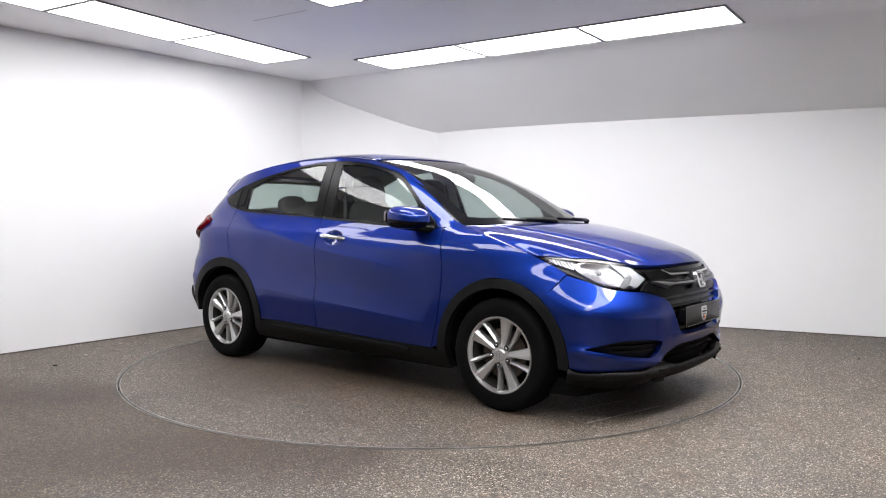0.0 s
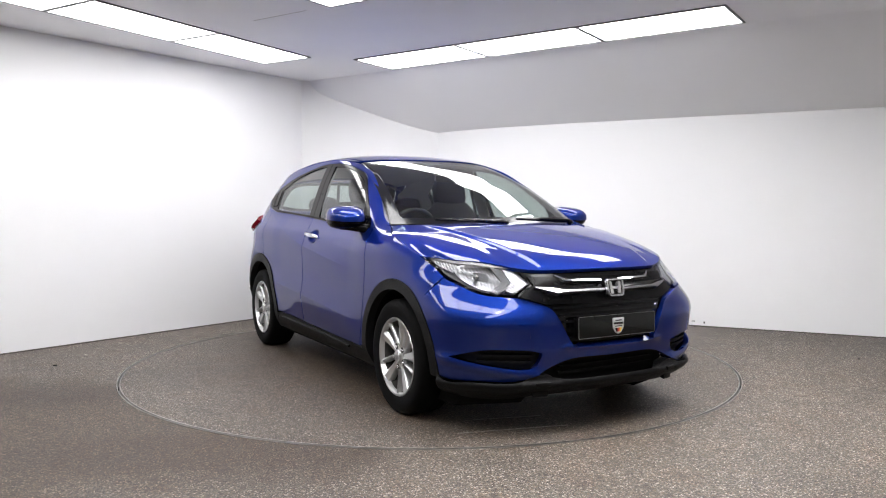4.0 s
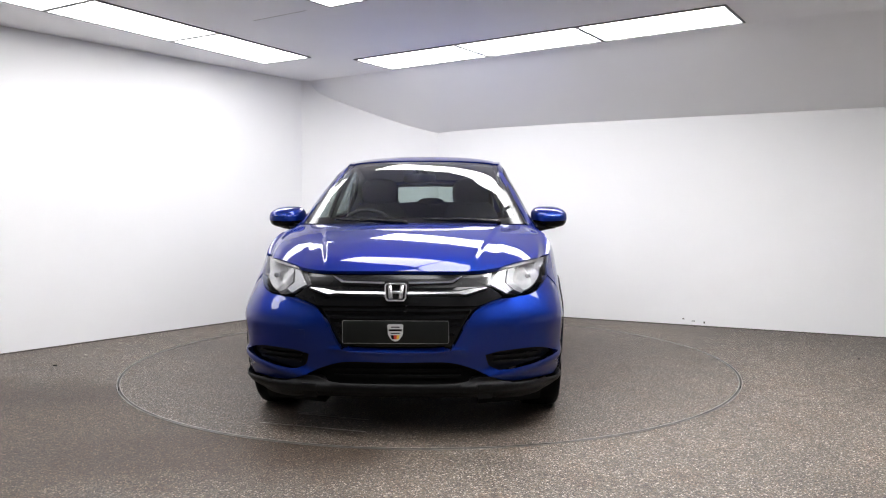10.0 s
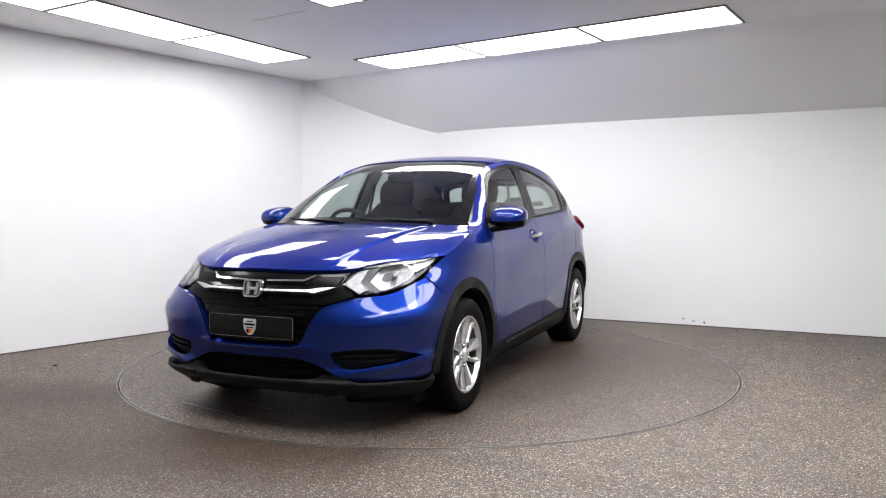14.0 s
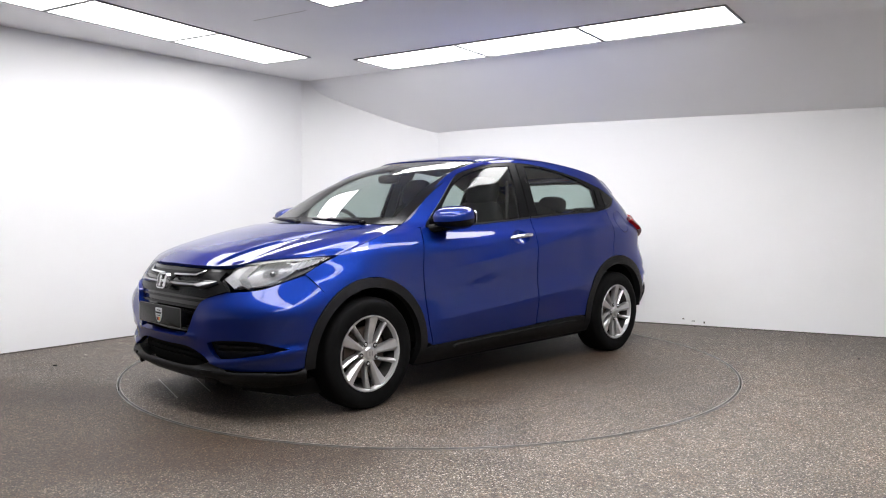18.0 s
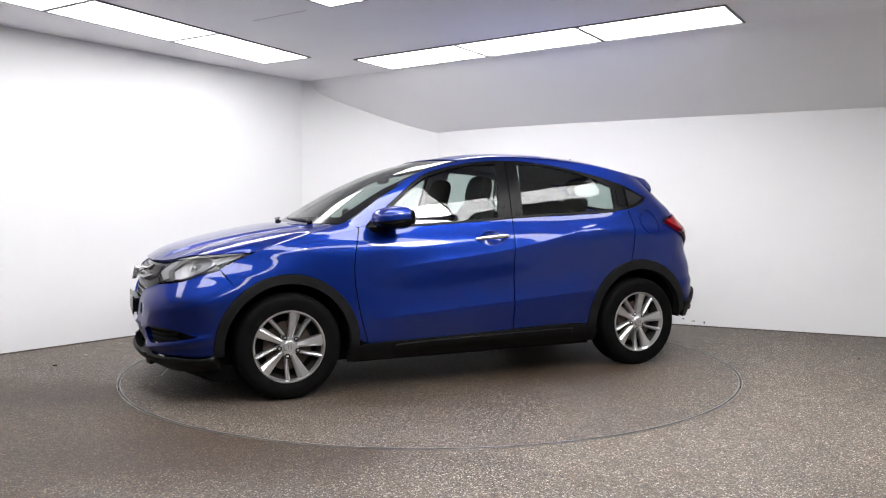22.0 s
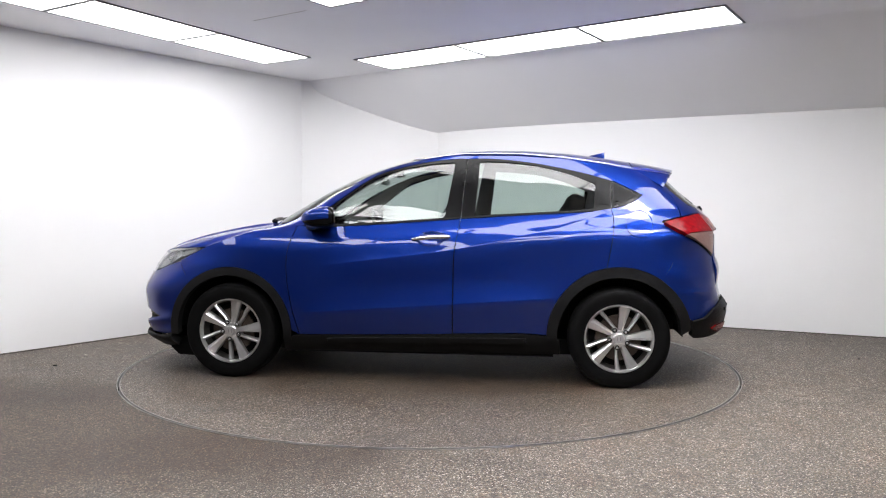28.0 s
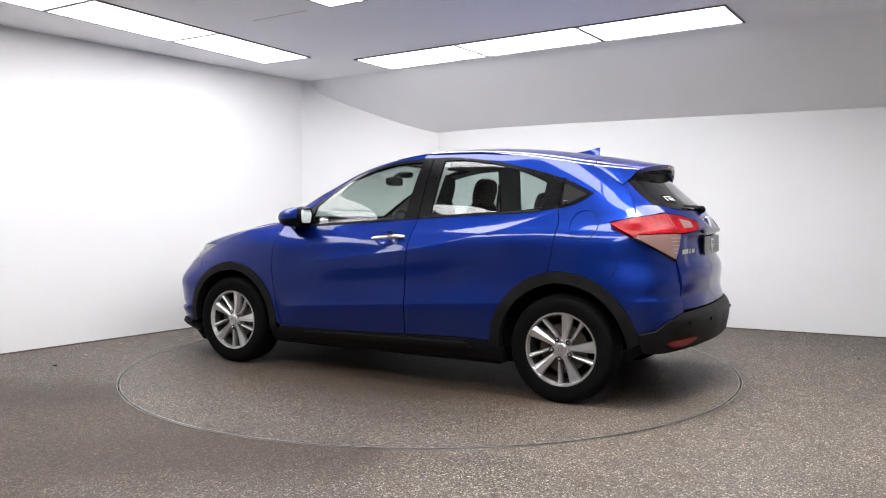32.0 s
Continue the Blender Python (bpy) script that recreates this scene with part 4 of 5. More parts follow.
# sides
DOOR_LINES = []
for line, off_d in ((shoulder_line, 0.006), (swage_line, 0.008), (sill_line, 0.007)):
    for d in (-off_d, 0.0, off_d):
        DOOR_LINES.append([(x, float(line(x)) + d) for x in np.arange(0.88, -1.27, -0.02)])
for s in (1, -1):
    S = on_side(s)
    archf = arc(HUBX, HUBZ, RF, -2, 178, 50)
    fend = loop(smooth_path((0.848, 1.036), (0.893, 0.868), (0.898, 0.70), (0.864, 0.489), (0.813, 0.310)), [p for p in archf[::-1] if p[0] < 1.625 and p[1] > 0.31],
                smooth_path((1.625, 0.70), (1.695, 0.797)), smooth_path((1.695, 0.797), (1.60, 0.846), (1.494, 0.893)),
                [(float(EDGE_X(k / 20)), float(EDGE_Z(k / 20))) for k in range(21)], smooth_path((0.965, 1.052), (0.90, 1.052), (0.848, 1.036)))
    patch("front_wing", fend, S, M_BLUE, body, 0.022)
    # front door
    fd = new("front_door")
    fd.parent = body
    belt = [(0.66, 1.034), (0.583, 1.036), (0.334, 1.049), (-0.033, 1.072), (-0.272, 1.090)]
    outline = loop(smooth_path((0.842, 1.040), (0.889, 0.866), (0.893, 0.70), (0.859, 0.489), (0.808, 0.310)), smooth_path((0.808, 0.310), (0.40, 0.316), (-0.227, 0.333)),
                   smooth_path((-0.227, 0.333), (-0.230, 0.55), (-0.238, 0.85), (-0.272, 1.086)), smooth_path(*belt[::-1], (0.78, 1.040)), [(0.842, 1.040)])
    cup = [(-0.083 + 0.092 * math.cos(radians(a)), 0.958 + 0.052 * math.sin(radians(a)) - 0.04 * 0.092 * math.cos(radians(a))) for a in range(0, 360, 12)]
    patch("door_skin", outline, S, M_BLUE, fd, 0.02, holes=[cup], creases=DOOR_LINES)
    patch("handle_cup", cup, scoop(s, -0.083, 0.958, 0.092, 0.052, 0.034), M_BLUE, fd, 0.010, gap=-0.0005, depth=0)
    hp = [(0.045 - 0.0, 0.958), (0.0, 0.964), (-0.10, 0.972), (-0.17, 0.976), (-0.205, 0.975)]
    hp = [(a - 0.005, float(shell(a, b)) + o, b - 0.003) for (a, b), o in zip(hp, (0.006, 0.022, 0.028, 0.024, 0.004))]
    bm = rod([(a, s * y, z) for a, y, z in hp], [0.009, 0.014, 0.016, 0.016, 0.011], 12)
    solid("door_handle", bm, M_CHROME, fd, "chrome pull handle")
    ftop = [(0.66, 1.034), (0.74, 1.085), (0.60, 1.195), (0.355, 1.372), (0.19, 1.432), (-0.01, 1.474), (-0.20, 1.494), (-0.300, 1.498)]
    outline = loop(smooth_path(*belt), smooth_path((-0.272, 1.090), (-0.300, 1.498)), smooth_path(*ftop[::-1][:-2]), smooth_path(ftop[2], ftop[1], (0.76, 1.045)), smooth_path((0.76, 1.045), belt[0]))
    hole = loop(smooth_path((0.588, 1.052), (0.334, 1.064), (-0.033, 1.088), (-0.166, 1.097)), smooth_path((-0.166, 1.097), (-0.223, 1.472)),
                smooth_path((-0.223, 1.472), (-0.013, 1.457), (0.193, 1.412), (0.356, 1.349), (0.50, 1.249), (0.590, 1.172)), smooth_path((0.590, 1.172), (0.602, 1.11), (0.588, 1.052)))
    patch("window_frame", outline, on_side(s, -0.001), M_TRIM, fd, 0.025, holes=[hole], depth=0.02, label="satin black window frame")
    g = patch("window_pane", hole, side_pane(s), M_GLASS, fd, 0.04, gap=-0.006, depth=0, label="green-tinted side glass")
    g.visible_shadow = False
    patch("waist_seal", loop(smooth_path((0.66, 1.046), (0.334, 1.061), (-0.033, 1.085), (-0.268, 1.102)), smooth_path((-0.270, 1.092), (-0.033, 1.074), (0.334, 1.051), (0.66, 1.036))),
          on_side(s, 0.006), M_CLAD, fd, 0.03, gap=0, depth=0.012)
    # rear door
    rd = new("rear_door")
    rd.parent = body
    belt2 = [(-0.276, 1.090), (-0.55, 1.106), (-0.783, 1.119), (-1.00, 1.130), (-1.12, 1.137), (-1.252, 1.158)]
    archr = [p for p in arc(-HUBX, HUBZ, RR, 182, -2, 60)]
    lowr = [p for p in arc(-HUBX, HUBZ, RR, 79.5, 2, 40)]
    outline = loop(smooth_path(*belt2), smooth_path((-1.252, 1.158), (-1.267, 1.06), (-1.246, 0.90), (-1.222, 0.779)), lowr, smooth_path((-0.850, 0.338), (-0.674, 0.346), (-0.234, 0.336)),
                   smooth_path((-0.234, 0.336), (-0.236, 0.55), (-0.243, 0.85), (-0.276, 1.090)))
    patch("door_skin", outline, S, M_BLUE, rd, 0.02, creases=DOOR_LINES)
    rtop = [(-0.306, 1.498), (-0.42, 1.498), (-0.535, 1.491), (-0.72, 1.468), (-0.886, 1.437), (-1.08, 1.392), (-1.264, 1.337)]
    outline = loop(smooth_path(*belt2), smooth_path((-1.252, 1.158), (-1.264, 1.337)), smooth_path(*rtop[::-1]), smooth_path(rtop[0], belt2[0]))
    hole = loop(smooth_path((-0.366, 1.113), (-0.55, 1.122), (-0.783, 1.133), (-1.00, 1.146), (-1.142, 1.160)), smooth_path((-1.142, 1.160), (-1.156, 1.318)),
                smooth_path((-1.156, 1.318), (-0.984, 1.388), (-0.786, 1.441), (-0.60, 1.469), (-0.475, 1.477), (-0.392, 1.476)), smooth_path((-0.392, 1.476), (-0.366, 1.113)))
    patch("window_frame", outline, on_side(s, -0.001), M_TRIM, rd, 0.025, holes=[hole], depth=0.02, label="satin black window frame")
    g = patch("window_pane", hole, side_pane(s), M_GLASS, rd, 0.04, gap=-0.006, depth=0, label="green-tinted side glass")
    g.visible_shadow = False
    patch("waist_seal", loop(smooth_path((-0.278, 1.103), (-0.55, 1.118), (-0.783, 1.130), (-1.00, 1.142), (-1.14, 1.150)), smooth_path((-1.14, 1.140), (-1.00, 1.131), (-0.783, 1.120), (-0.55, 1.108), (-0.278, 1.092))),
          on_side(s, 0.006), M_CLAD, rd, 0.03, gap=0, depth=0.012)
    hq = [(-1.180, 1.190), (-1.250, 1.182), (-1.258, 1.318), (-1.190, 1.318)]
    patch("hidden_handle", hq, on_side(s, 0.004), M_TRIM, rd, 0.03, gap=0, depth=0.01, label="black handle hidden in the window pillar")
    # pillars, roof rail and rear quarter
    rail = [(0.965, 1.054), (0.868, 1.090), (0.735, 1.178), (0.552, 1.296), (0.34, 1.408), (0.155, 1.468)]
    roofline = [(x, float(ROOF_SIDE(x)) - 0.001) for x in np.linspace(0.005, -1.405, 24)]
    quarter_back = [(-1.405, 1.416), (-1.45, 1.400), (-1.575, 1.315), (-1.655, 1.235), (-1.685, 1.17), (-1.70, 1.106), (-1.578, 1.079), (-1.575, 1.067), (-1.64, 1.035), (-1.715, 0.985)]
    outline = loop(smooth_path(*rail), roofline, smooth_path(*quarter_back[:6]), smooth_path(*quarter_back[5:7]), smooth_path(*quarter_back[7:]),
                   smooth_path((-1.715, 0.985), (-1.712, 0.955), (-1.645, 0.83), (-1.588, 0.736), (-1.574, 0.699)), [p for p in arc(-HUBX, HUBZ, RR, 125.5, 81, 24)],
                   smooth_path((-1.226, 0.783), (-1.250, 0.90), (-1.271, 1.06), (-1.257, 1.156)), smooth_path((-1.257, 1.156), (-1.33, 1.172), (-1.40, 1.203), (-1.458, 1.246)),
                   smooth_path((-1.458, 1.246), (-1.268, 1.340)), smooth_path(*rtop[::-1], (-0.20, 1.497), (-0.01, 1.477), (0.19, 1.435), (0.355, 1.375), (0.60, 1.198), (0.765, 1.075), (0.80, 1.042)),
                   smooth_path((0.80, 1.042), (0.848, 1.040), (0.965, 1.054)))
    fuel = []
    if s == 1:
        fuel = [[(-1.428 + 0.085 * math.cos(radians(a)), 1.057 + 0.088 * math.sin(radians(a))) for a in range(0, 360, 10)]]
    q = patch("rear_quarter", outline, S, M_BLUE, body, 0.022, holes=fuel)
    if fuel:
        patch("fuel_flap", fuel[0], S, M_BLUE, q, 0.02, gap=0.0035, depth=0.01, label="round blue fuel flap")
    tri = loop(smooth_path((-1.259, 1.160), (-1.33, 1.175), (-1.40, 1.206), (-1.454, 1.246)), smooth_path((-1.454, 1.246), (-1.268, 1.337)), [(-1.262, 1.25)])
    trim = patch("quarter_trim", tri, on_side(s, 0.0), M_TRIM, q, 0.02, gap=0.001, depth=0.01, label="black three-cornered pillar trim")
    patch("quarter_inset", [(-1.272, 1.182), (-1.33, 1.196), (-1.42, 1.242), (-1.276, 1.308)], on_side(s, 0.003), M_CLAD, q, 0.02, gap=0, depth=0.004)
    patch("quarter_blade", [(-1.280, 1.196), (-1.405, 1.240), (-1.288, 1.222)], (lambda x, z, s=s: np.stack([x, s * (shell(x, z) + 0.006 - 0.5 * (z - 1.20)), z], -1), (0, s, 0.4)), M_GLOSS, q, 0.02, gap=0, depth=0.004)
    # plastic arches and sill
    inner = 0.382
    a1 = loop(arc(HUBX, HUBZ, RF - 0.002, -5, 187, 60), arc(HUBX, HUBZ, inner, 187, -5, 60))
    patch("front_arch_cladding", a1, on_side(s, 0.007), M_CLAD, body, 0.022, gap=0, depth=0.05, label="grained black wheel arch")
    a2 = loop(arc(-HUBX, HUBZ, RR - 0.002, 172, -5, 60), arc(-HUBX, HUBZ, inner + 0.012, -5, 176, 60))
    patch("rear_arch_cladding", a2, on_side(s, 0.007), M_CLAD, body, 0.022, gap=0, depth=0.05, label="grained black wheel arch")
    sill = loop(smooth_path((0.87, 0.290), (0.80, 0.304), (0.40, 0.311), (-0.23, 0.328), (-0.674, 0.340), (-0.86, 0.328)), smooth_path((-0.86, 0.328), (-0.92, 0.30), (-0.93, 0.205)), smooth_path((-0.93, 0.205), (0.93, 0.190)), [(0.92, 0.29)])
    patch("sill_cladding", sill, on_side(s, 0.004), M_CLAD, body, 0.022, gap=0, depth=0.04, label="grained black sill")
    sb = loop(smooth_path((0.62, 0.268), (0.50, 0.292), (-0.60, 0.312), (-0.70, 0.300)), smooth_path((-0.70, 0.296), (-0.60, 0.274), (0.60, 0.262)))
    patch("sill_step", sb, on_side(s, 0.022), M_CLAD, body, 0.022, gap=0, depth=0.02)

# windscreen


def screen_surface(v, u):
    """From the cowl (v = 0) to the roof's front edge (v = 1)."""
    au = np.abs(u)
    top = roof_surface(roof_front, -1.4)[0](0 * au, au)
    zt = top[..., 2] - 0.004
    zb = 1.062 - 0.0 * au
    z = zb + (zt - zb) * v
    yb = 0.742 * au
    ye = yb + (top[..., 1] * 0.985 - yb) * v
    x = screen(ye, z)
    xt = screen(top[..., 1] * 0.985, zt)
    x = x + (top[..., 0] + 0.002 - xt) * step(0.45, 1.0, v)
    return np.stack([x, np.sign(u) * ye, z], -1)


ws = new("windscreen")
ws.parent = body
PANE = [(0.09, -0.885), (0.955, -0.91), (0.955, 0.91), (0.09, 0.885)]
patch("ceramic_border", [(0.0, -0.965), (1.0, -0.985), (1.0, 0.985), (0.0, 0.965)], (lambda v, u: screen_surface(v, u) - np.array([0.003, 0, 0.002]), (0.6, 0, 0.8)), M_GLOSS, ws, 0.04, holes=[PANE], depth=0.006, label="black printed border of the windscreen")
g = patch("pane", PANE, (lambda v, u: screen_surface(v, u) - np.array([0.003, 0, 0.002]), (0.6, 0, 0.8)), M_SCREEN, ws, 0.04, gap=-0.002, depth=0)
g.visible_shadow = False
patch("cowl", [(-0.09, -0.97), (0.06, -0.97), (0.06, 0.97), (-0.09, 0.97)], (lambda v, u: screen_surface(v, u) - np.array([0.03, 0, 0.02]), (0.6, 0, 0.8)), M_CLAD, body, 0.05, depth=0)


def wiper(y0, y1, v0, v1, name, parent):
    pts = [tuple(Vector(screen_surface(np.array(v0 + (v1 - v0) * k / 8), np.array(y0 + (y1 - y0) * k / 8))) + Vector((0.014, 0, 0.016))) for k in range(9)]
    w = new(name)
    w.parent = parent
    solid("blade", rod(pts, 0.008, 8), M_TRIM, w)
    solid("arm", rod([tuple(Vector(p) + Vector((0.004, 0, 0.008))) for p in pts[:6]], [0.012, 0.011, 0.010, 0.009, 0.008, 0.006], 8), M_TRIM, w)
    solid("pivot", blob((0.04, 0.035, 0.03), tuple(Vector(pts[0]) + Vector((0.004, 0, 0.0))), 2.5), M_TRIM, w)


wiper(-0.05, -0.66, -0.025, 0.03, "wiper", body)
wiper(0.72, 0.10, -0.02, 0.03, "wiper", body)


# ---- rear of the car ----
# spoiler over the rear window


def spoiler_tail(au):
    return -1.742 + 0.085 * au ** 2.4


sp = new("spoiler")
sp.parent = body
patch("spoiler_top", UNIT, roof_surface(-1.409, spoiler_tail), M_BLUE, sp, 0.025, gap=0.0015, depth=0.03)
for s in (1, -1):
    patch("spoiler_side", [(-1.408, 1.416), (-1.452, 1.397), (-1.578, 1.312), (-1.60, 1.298), (-1.635, 1.34), (-1.656, 1.386), (-1.55, 1.400)], (lambda x, z, s=s: np.stack([x, s * (shell_top(x, z) * flare(x) - 0.001), z], -1), (0, s, 0.3)), M_BLUE, sp, 0.02, gap=0.001)


def spoiler_under(s, u):
    p = roof_surface(-1.48, spoiler_tail)[0](s, u * 0.985)
    return p - np.stack([0 * s, 0 * s, 0.02 + 0.05 * (1 - s)], -1)


patch("spoiler_underside", UNIT, (spoiler_under, (0, 0, -1)), M_GLOSS, sp, 0.04, gap=0, depth=0)
patch("stop_lamp", [(0.985, -0.22), (1.0, -0.22), (1.0, 0.22), (0.985, 0.22)], (lambda s, u: roof_surface(-1.409, spoiler_tail)[0](s, u) + np.array([-0.002, 0, -0.008]), (0, 0, 1)), M_REDREF, sp, 0.02, gap=0, depth=0.012)

# tailgate: glass, skin, lamps
GL_HALF = loop(smooth_path((0, 1.41), (0.42, 1.395), (0.545, 1.352)), smooth_path((0.545, 1.352), (0.575, 1.27), (0.584, 1.181)), smooth_path((0.584, 1.181), (0.45, 1.155), (0.314, 1.147), (0, 1.144)))
to_tail = lambda pts: [ty(a, b) for a, b in pts]
tg = new("tailgate")
tg.parent = body
GLASS_HALF = to_tail(GL_HALF)
inner = to_tail([(a * 0.90, 1.275 + (b - 1.275) * 0.86) for a, b in GL_HALF])
patch("window_border", both(GLASS_HALF), on_tail(-0.004), M_GLOSS, tg, 0.03, holes=[both(inner)], depth=0.008, label="black printed border of the rear window")
g = patch("rear_window", both(inner), on_tail(-0.005), M_GLASS, tg, 0.04, gap=-0.002, depth=0, label="green-tinted rear glass")
g.visible_shadow = False
SKIN = loop(to_tail(smooth_path((0, 1.141), (0.314, 1.144), (0.45, 1.152), (0.584, 1.177))), to_tail(smooth_path((0.584, 1.177), (0.562, 1.132), (0.42, 1.109), (0.288, 1.077))),
            to_tail(smooth_path((0.288, 1.077), (0.33, 1.031), (0.50, 1.011), (0.572, 1.004))), to_tail(smooth_path((0.572, 1.004), (0.60, 0.92), (0.622, 0.85))), to_tail(smooth_path((0.622, 0.85), (0.622, 0.70), (0.626, 0.572))), to_tail(smooth_path((0.626, 0.572), (0.40, 0.575), (0, 0.575))))


def gate_form(a, z):
    y = np.abs(a)
    return -0.02 * step(0.62, 0.50, y) * step(0.80, 0.86, z) * step(1.02, 0.97, z) + 0.012 * np.exp(-((z - 0.76) / 0.06) ** 2)


patch("tailgate_skin", both(SKIN), on_tail(0.0, gate_form), M_BLUE, tg, 0.022, depth=0.03)
def lamp_form(a, z):
    """The rear lamps stand prouder of the body's side than of its back."""
    return 0.032 * step(0.80, 1.25, np.abs(a))


PILLAR = loop(to_tail(smooth_path((0.549, 1.352), (0.578, 1.26), (0.587, 1.18), (0.56, 1.132))), [tx(-1.703, 1.106), tx(-1.688, 1.17), tx(-1.658, 1.235), tx(-1.578, 1.315), tx(-1.55, 1.345)])
for s in (1, -1):
    patch("gate_side", [(s * a, b) for a, b in PILLAR], on_tail(0.0), M_BLUE, tg, 0.02)
    lamp = new("tail_lamp")
    lamp.parent = body
    red = loop(smooth_path(tx(-1.576, 1.074), tx(-1.64, 1.092), tx(-1.70, 1.104), ty(0.66, 1.116), ty(0.563, 1.128)), smooth_path(ty(0.563, 1.128), ty(0.42, 1.105), ty(0.292, 1.073)),
               smooth_path(ty(0.292, 1.073), ty(0.33, 1.035), ty(0.40, 1.022), ty(0.50, 1.015), ty(0.575, 1.011)), smooth_path(ty(0.575, 1.011), ty(0.66, 1.012), tx(-1.735, 1.006)), smooth_path(tx(-1.710, 0.993), tx(-1.64, 1.034), tx(-1.576, 1.070)))
    patch("red_lens", [(s * a, b) for a, b in red], on_tail(0.005, lamp_form), M_RED, lamp, 0.02, gap=0.001, depth=0.045, label="red rear lamp lens")
    clr = loop(smooth_path(tx(-1.735, 1.003), ty(0.66, 1.009), ty(0.572, 1.008)), smooth_path(ty(0.572, 1.008), ty(0.60, 0.93), ty(0.628, 0.860)), smooth_path(ty(0.628, 0.860), tx(-1.85, 0.910), tx(-1.712, 0.992)))
    patch("clear_lens", [(s * a, b) for a, b in clr], on_tail(0.005, lamp_form), M_PINK, lamp, 0.02, gap=0.001, depth=0.045, label="clear pinkish lower lens")
    for k in range(5):
        f = 0.14 + 0.15 * k
        p, q = (0.66 - 0.03 * f, 1.006 - 0.14 * f), (0.572 + 0.055 * f, 1.006 - 0.14 * f)
        patch("prism_line", [(s * a, b) for a, b in (ty(*p), ty(*q), ty(q[0], q[1] - 0.004), ty(p[0], p[1] - 0.004))], on_tail(0.0064, lamp_form), M_LAMPG, lamp, 0.02, gap=0, depth=0)
    rim = loop(smooth_path(tx(-1.570, 1.073), tx(-1.64, 1.028), tx(-1.712, 0.984), tx(-1.85, 0.900), ty(0.640, 0.848)), smooth_path(ty(0.628, 0.864), tx(-1.848, 0.914), tx(-1.710, 0.996), tx(-1.64, 1.038), tx(-1.578, 1.073)))
    patch("lamp_edge", [(s * a, b) for a, b in rim], on_tail(0.0025), M_TRIM, lamp, 0.02, gap=0, depth=0.02)
    div = [ty(0.575, 1.127), ty(0.565, 1.127), ty(0.578, 1.012), ty(0.59, 1.012)]
    patch("lamp_divide", [(s * a, b) for a, b in div], on_tail(0.0066, lamp_form), M_REDREF, lamp, 0.02, gap=0, depth=0.004)
    pat = [ty(0.50, 1.095), ty(0.40, 1.080), ty(0.41, 1.045), ty(0.52, 1.040)]
    patch("reverse_lamp", [(s * a, b) for a, b in pat], on_tail(0.0066, lamp_form), M_PINK, lamp, 0.02, gap=0, depth=0.002)

# rear bumper: painted corner, black lower part
SKINB = [tx(-1.714, 0.982), tx(-1.7125, 0.955), tx(-1.646, 0.829), tx(-1.589, 0.736), tx(-1.575, 0.699)]
archb = [tx(-HUBX - RR * math.cos(radians(a)), HUBZ + RR * math.sin(radians(a))) for a in range(53, 12, -4)]
TOPB = [tx(-1.765, 0.440), ty(0.791, 0.459), ty(0.755, 0.512), ty(0.658, 0.557), ty(0.425, 0.570), ty(0.2, 0.570), ty(0, 0.570)]
rb = new("rear_bumper")
rb.parent = body
for s in (1, -1):
    corner = loop(smooth_path(*SKINB), archb, smooth_path(archb[-1], *TOPB[:4]), smooth_path(ty(0.632, 0.563), ty(0.628, 0.70), ty(0.628, 0.848)), smooth_path(ty(0.640, 0.848), tx(-1.85, 0.897), tx(-1.716, 0.978)))
    patch("bumper_corner", [(s * a, b) for a, b in corner], on_tail(-0.0015, lambda a, z: 0.016 * (ridge(z - 0.625, 0.035, 0.07, 0.002) - 0.2) * step(0.5, 0.9, np.abs(a)) * step(1.42, 1.15, np.abs(a))), M_BLUE, rb, 0.015, gap=-0.0012)
LOWB_HALF = loop(TOPB[::-1], [tx(-HUBX - RR * math.cos(radians(a)), HUBZ + RR * math.sin(radians(a))) for a in (16, 8, 2)], [tx(-1.775, 0.326)],
                 smooth_path(tx(-1.775, 0.326), ty(0.73, 0.325), ty(0.59, 0.345), ty(0.37, 0.36), ty(0, 0.36)))


def rbump_form(a, z):
    return 0.012 * step(0.58, 0.53, z) * step(0.35, 0.46, z)


patch("bumper_lower", both(LOWB_HALF), on_tail(0.004, rbump_form), M_CLAD, rb, 0.022, depth=0.04, label="grained black lower bumper")
for s in (1, -1):
    ref = [ty(0.73, 0.383), ty(0.69, 0.402), ty(0.56, 0.412), ty(0.525, 0.405), ty(0.58, 0.372), ty(0.68, 0.360)]
    patch("reflector", [(s * a, b) for a, b in ref], on_tail(0.020), M_REDREF, rb, 0.02, gap=0, depth=0.02, label="red rear reflector")
    for yy in (0.36, 0.62):
        p = on_tail(0.018)[0](np.array(ty(yy, 0.50)[0]), np.array(0.50))
        solid("parking_sensor", blob((0.012, 0.024, 0.024), (p[0], s * p[1], p[2]), 2), M_TRIM, rb)
patch("diffuser", both([ty(0, 0.42), ty(0.60, 0.40), ty(0.55, 0.335), ty(0, 0.33)]), on_tail(-0.05), M_CLAD, rb, 0.03, depth=0.03)

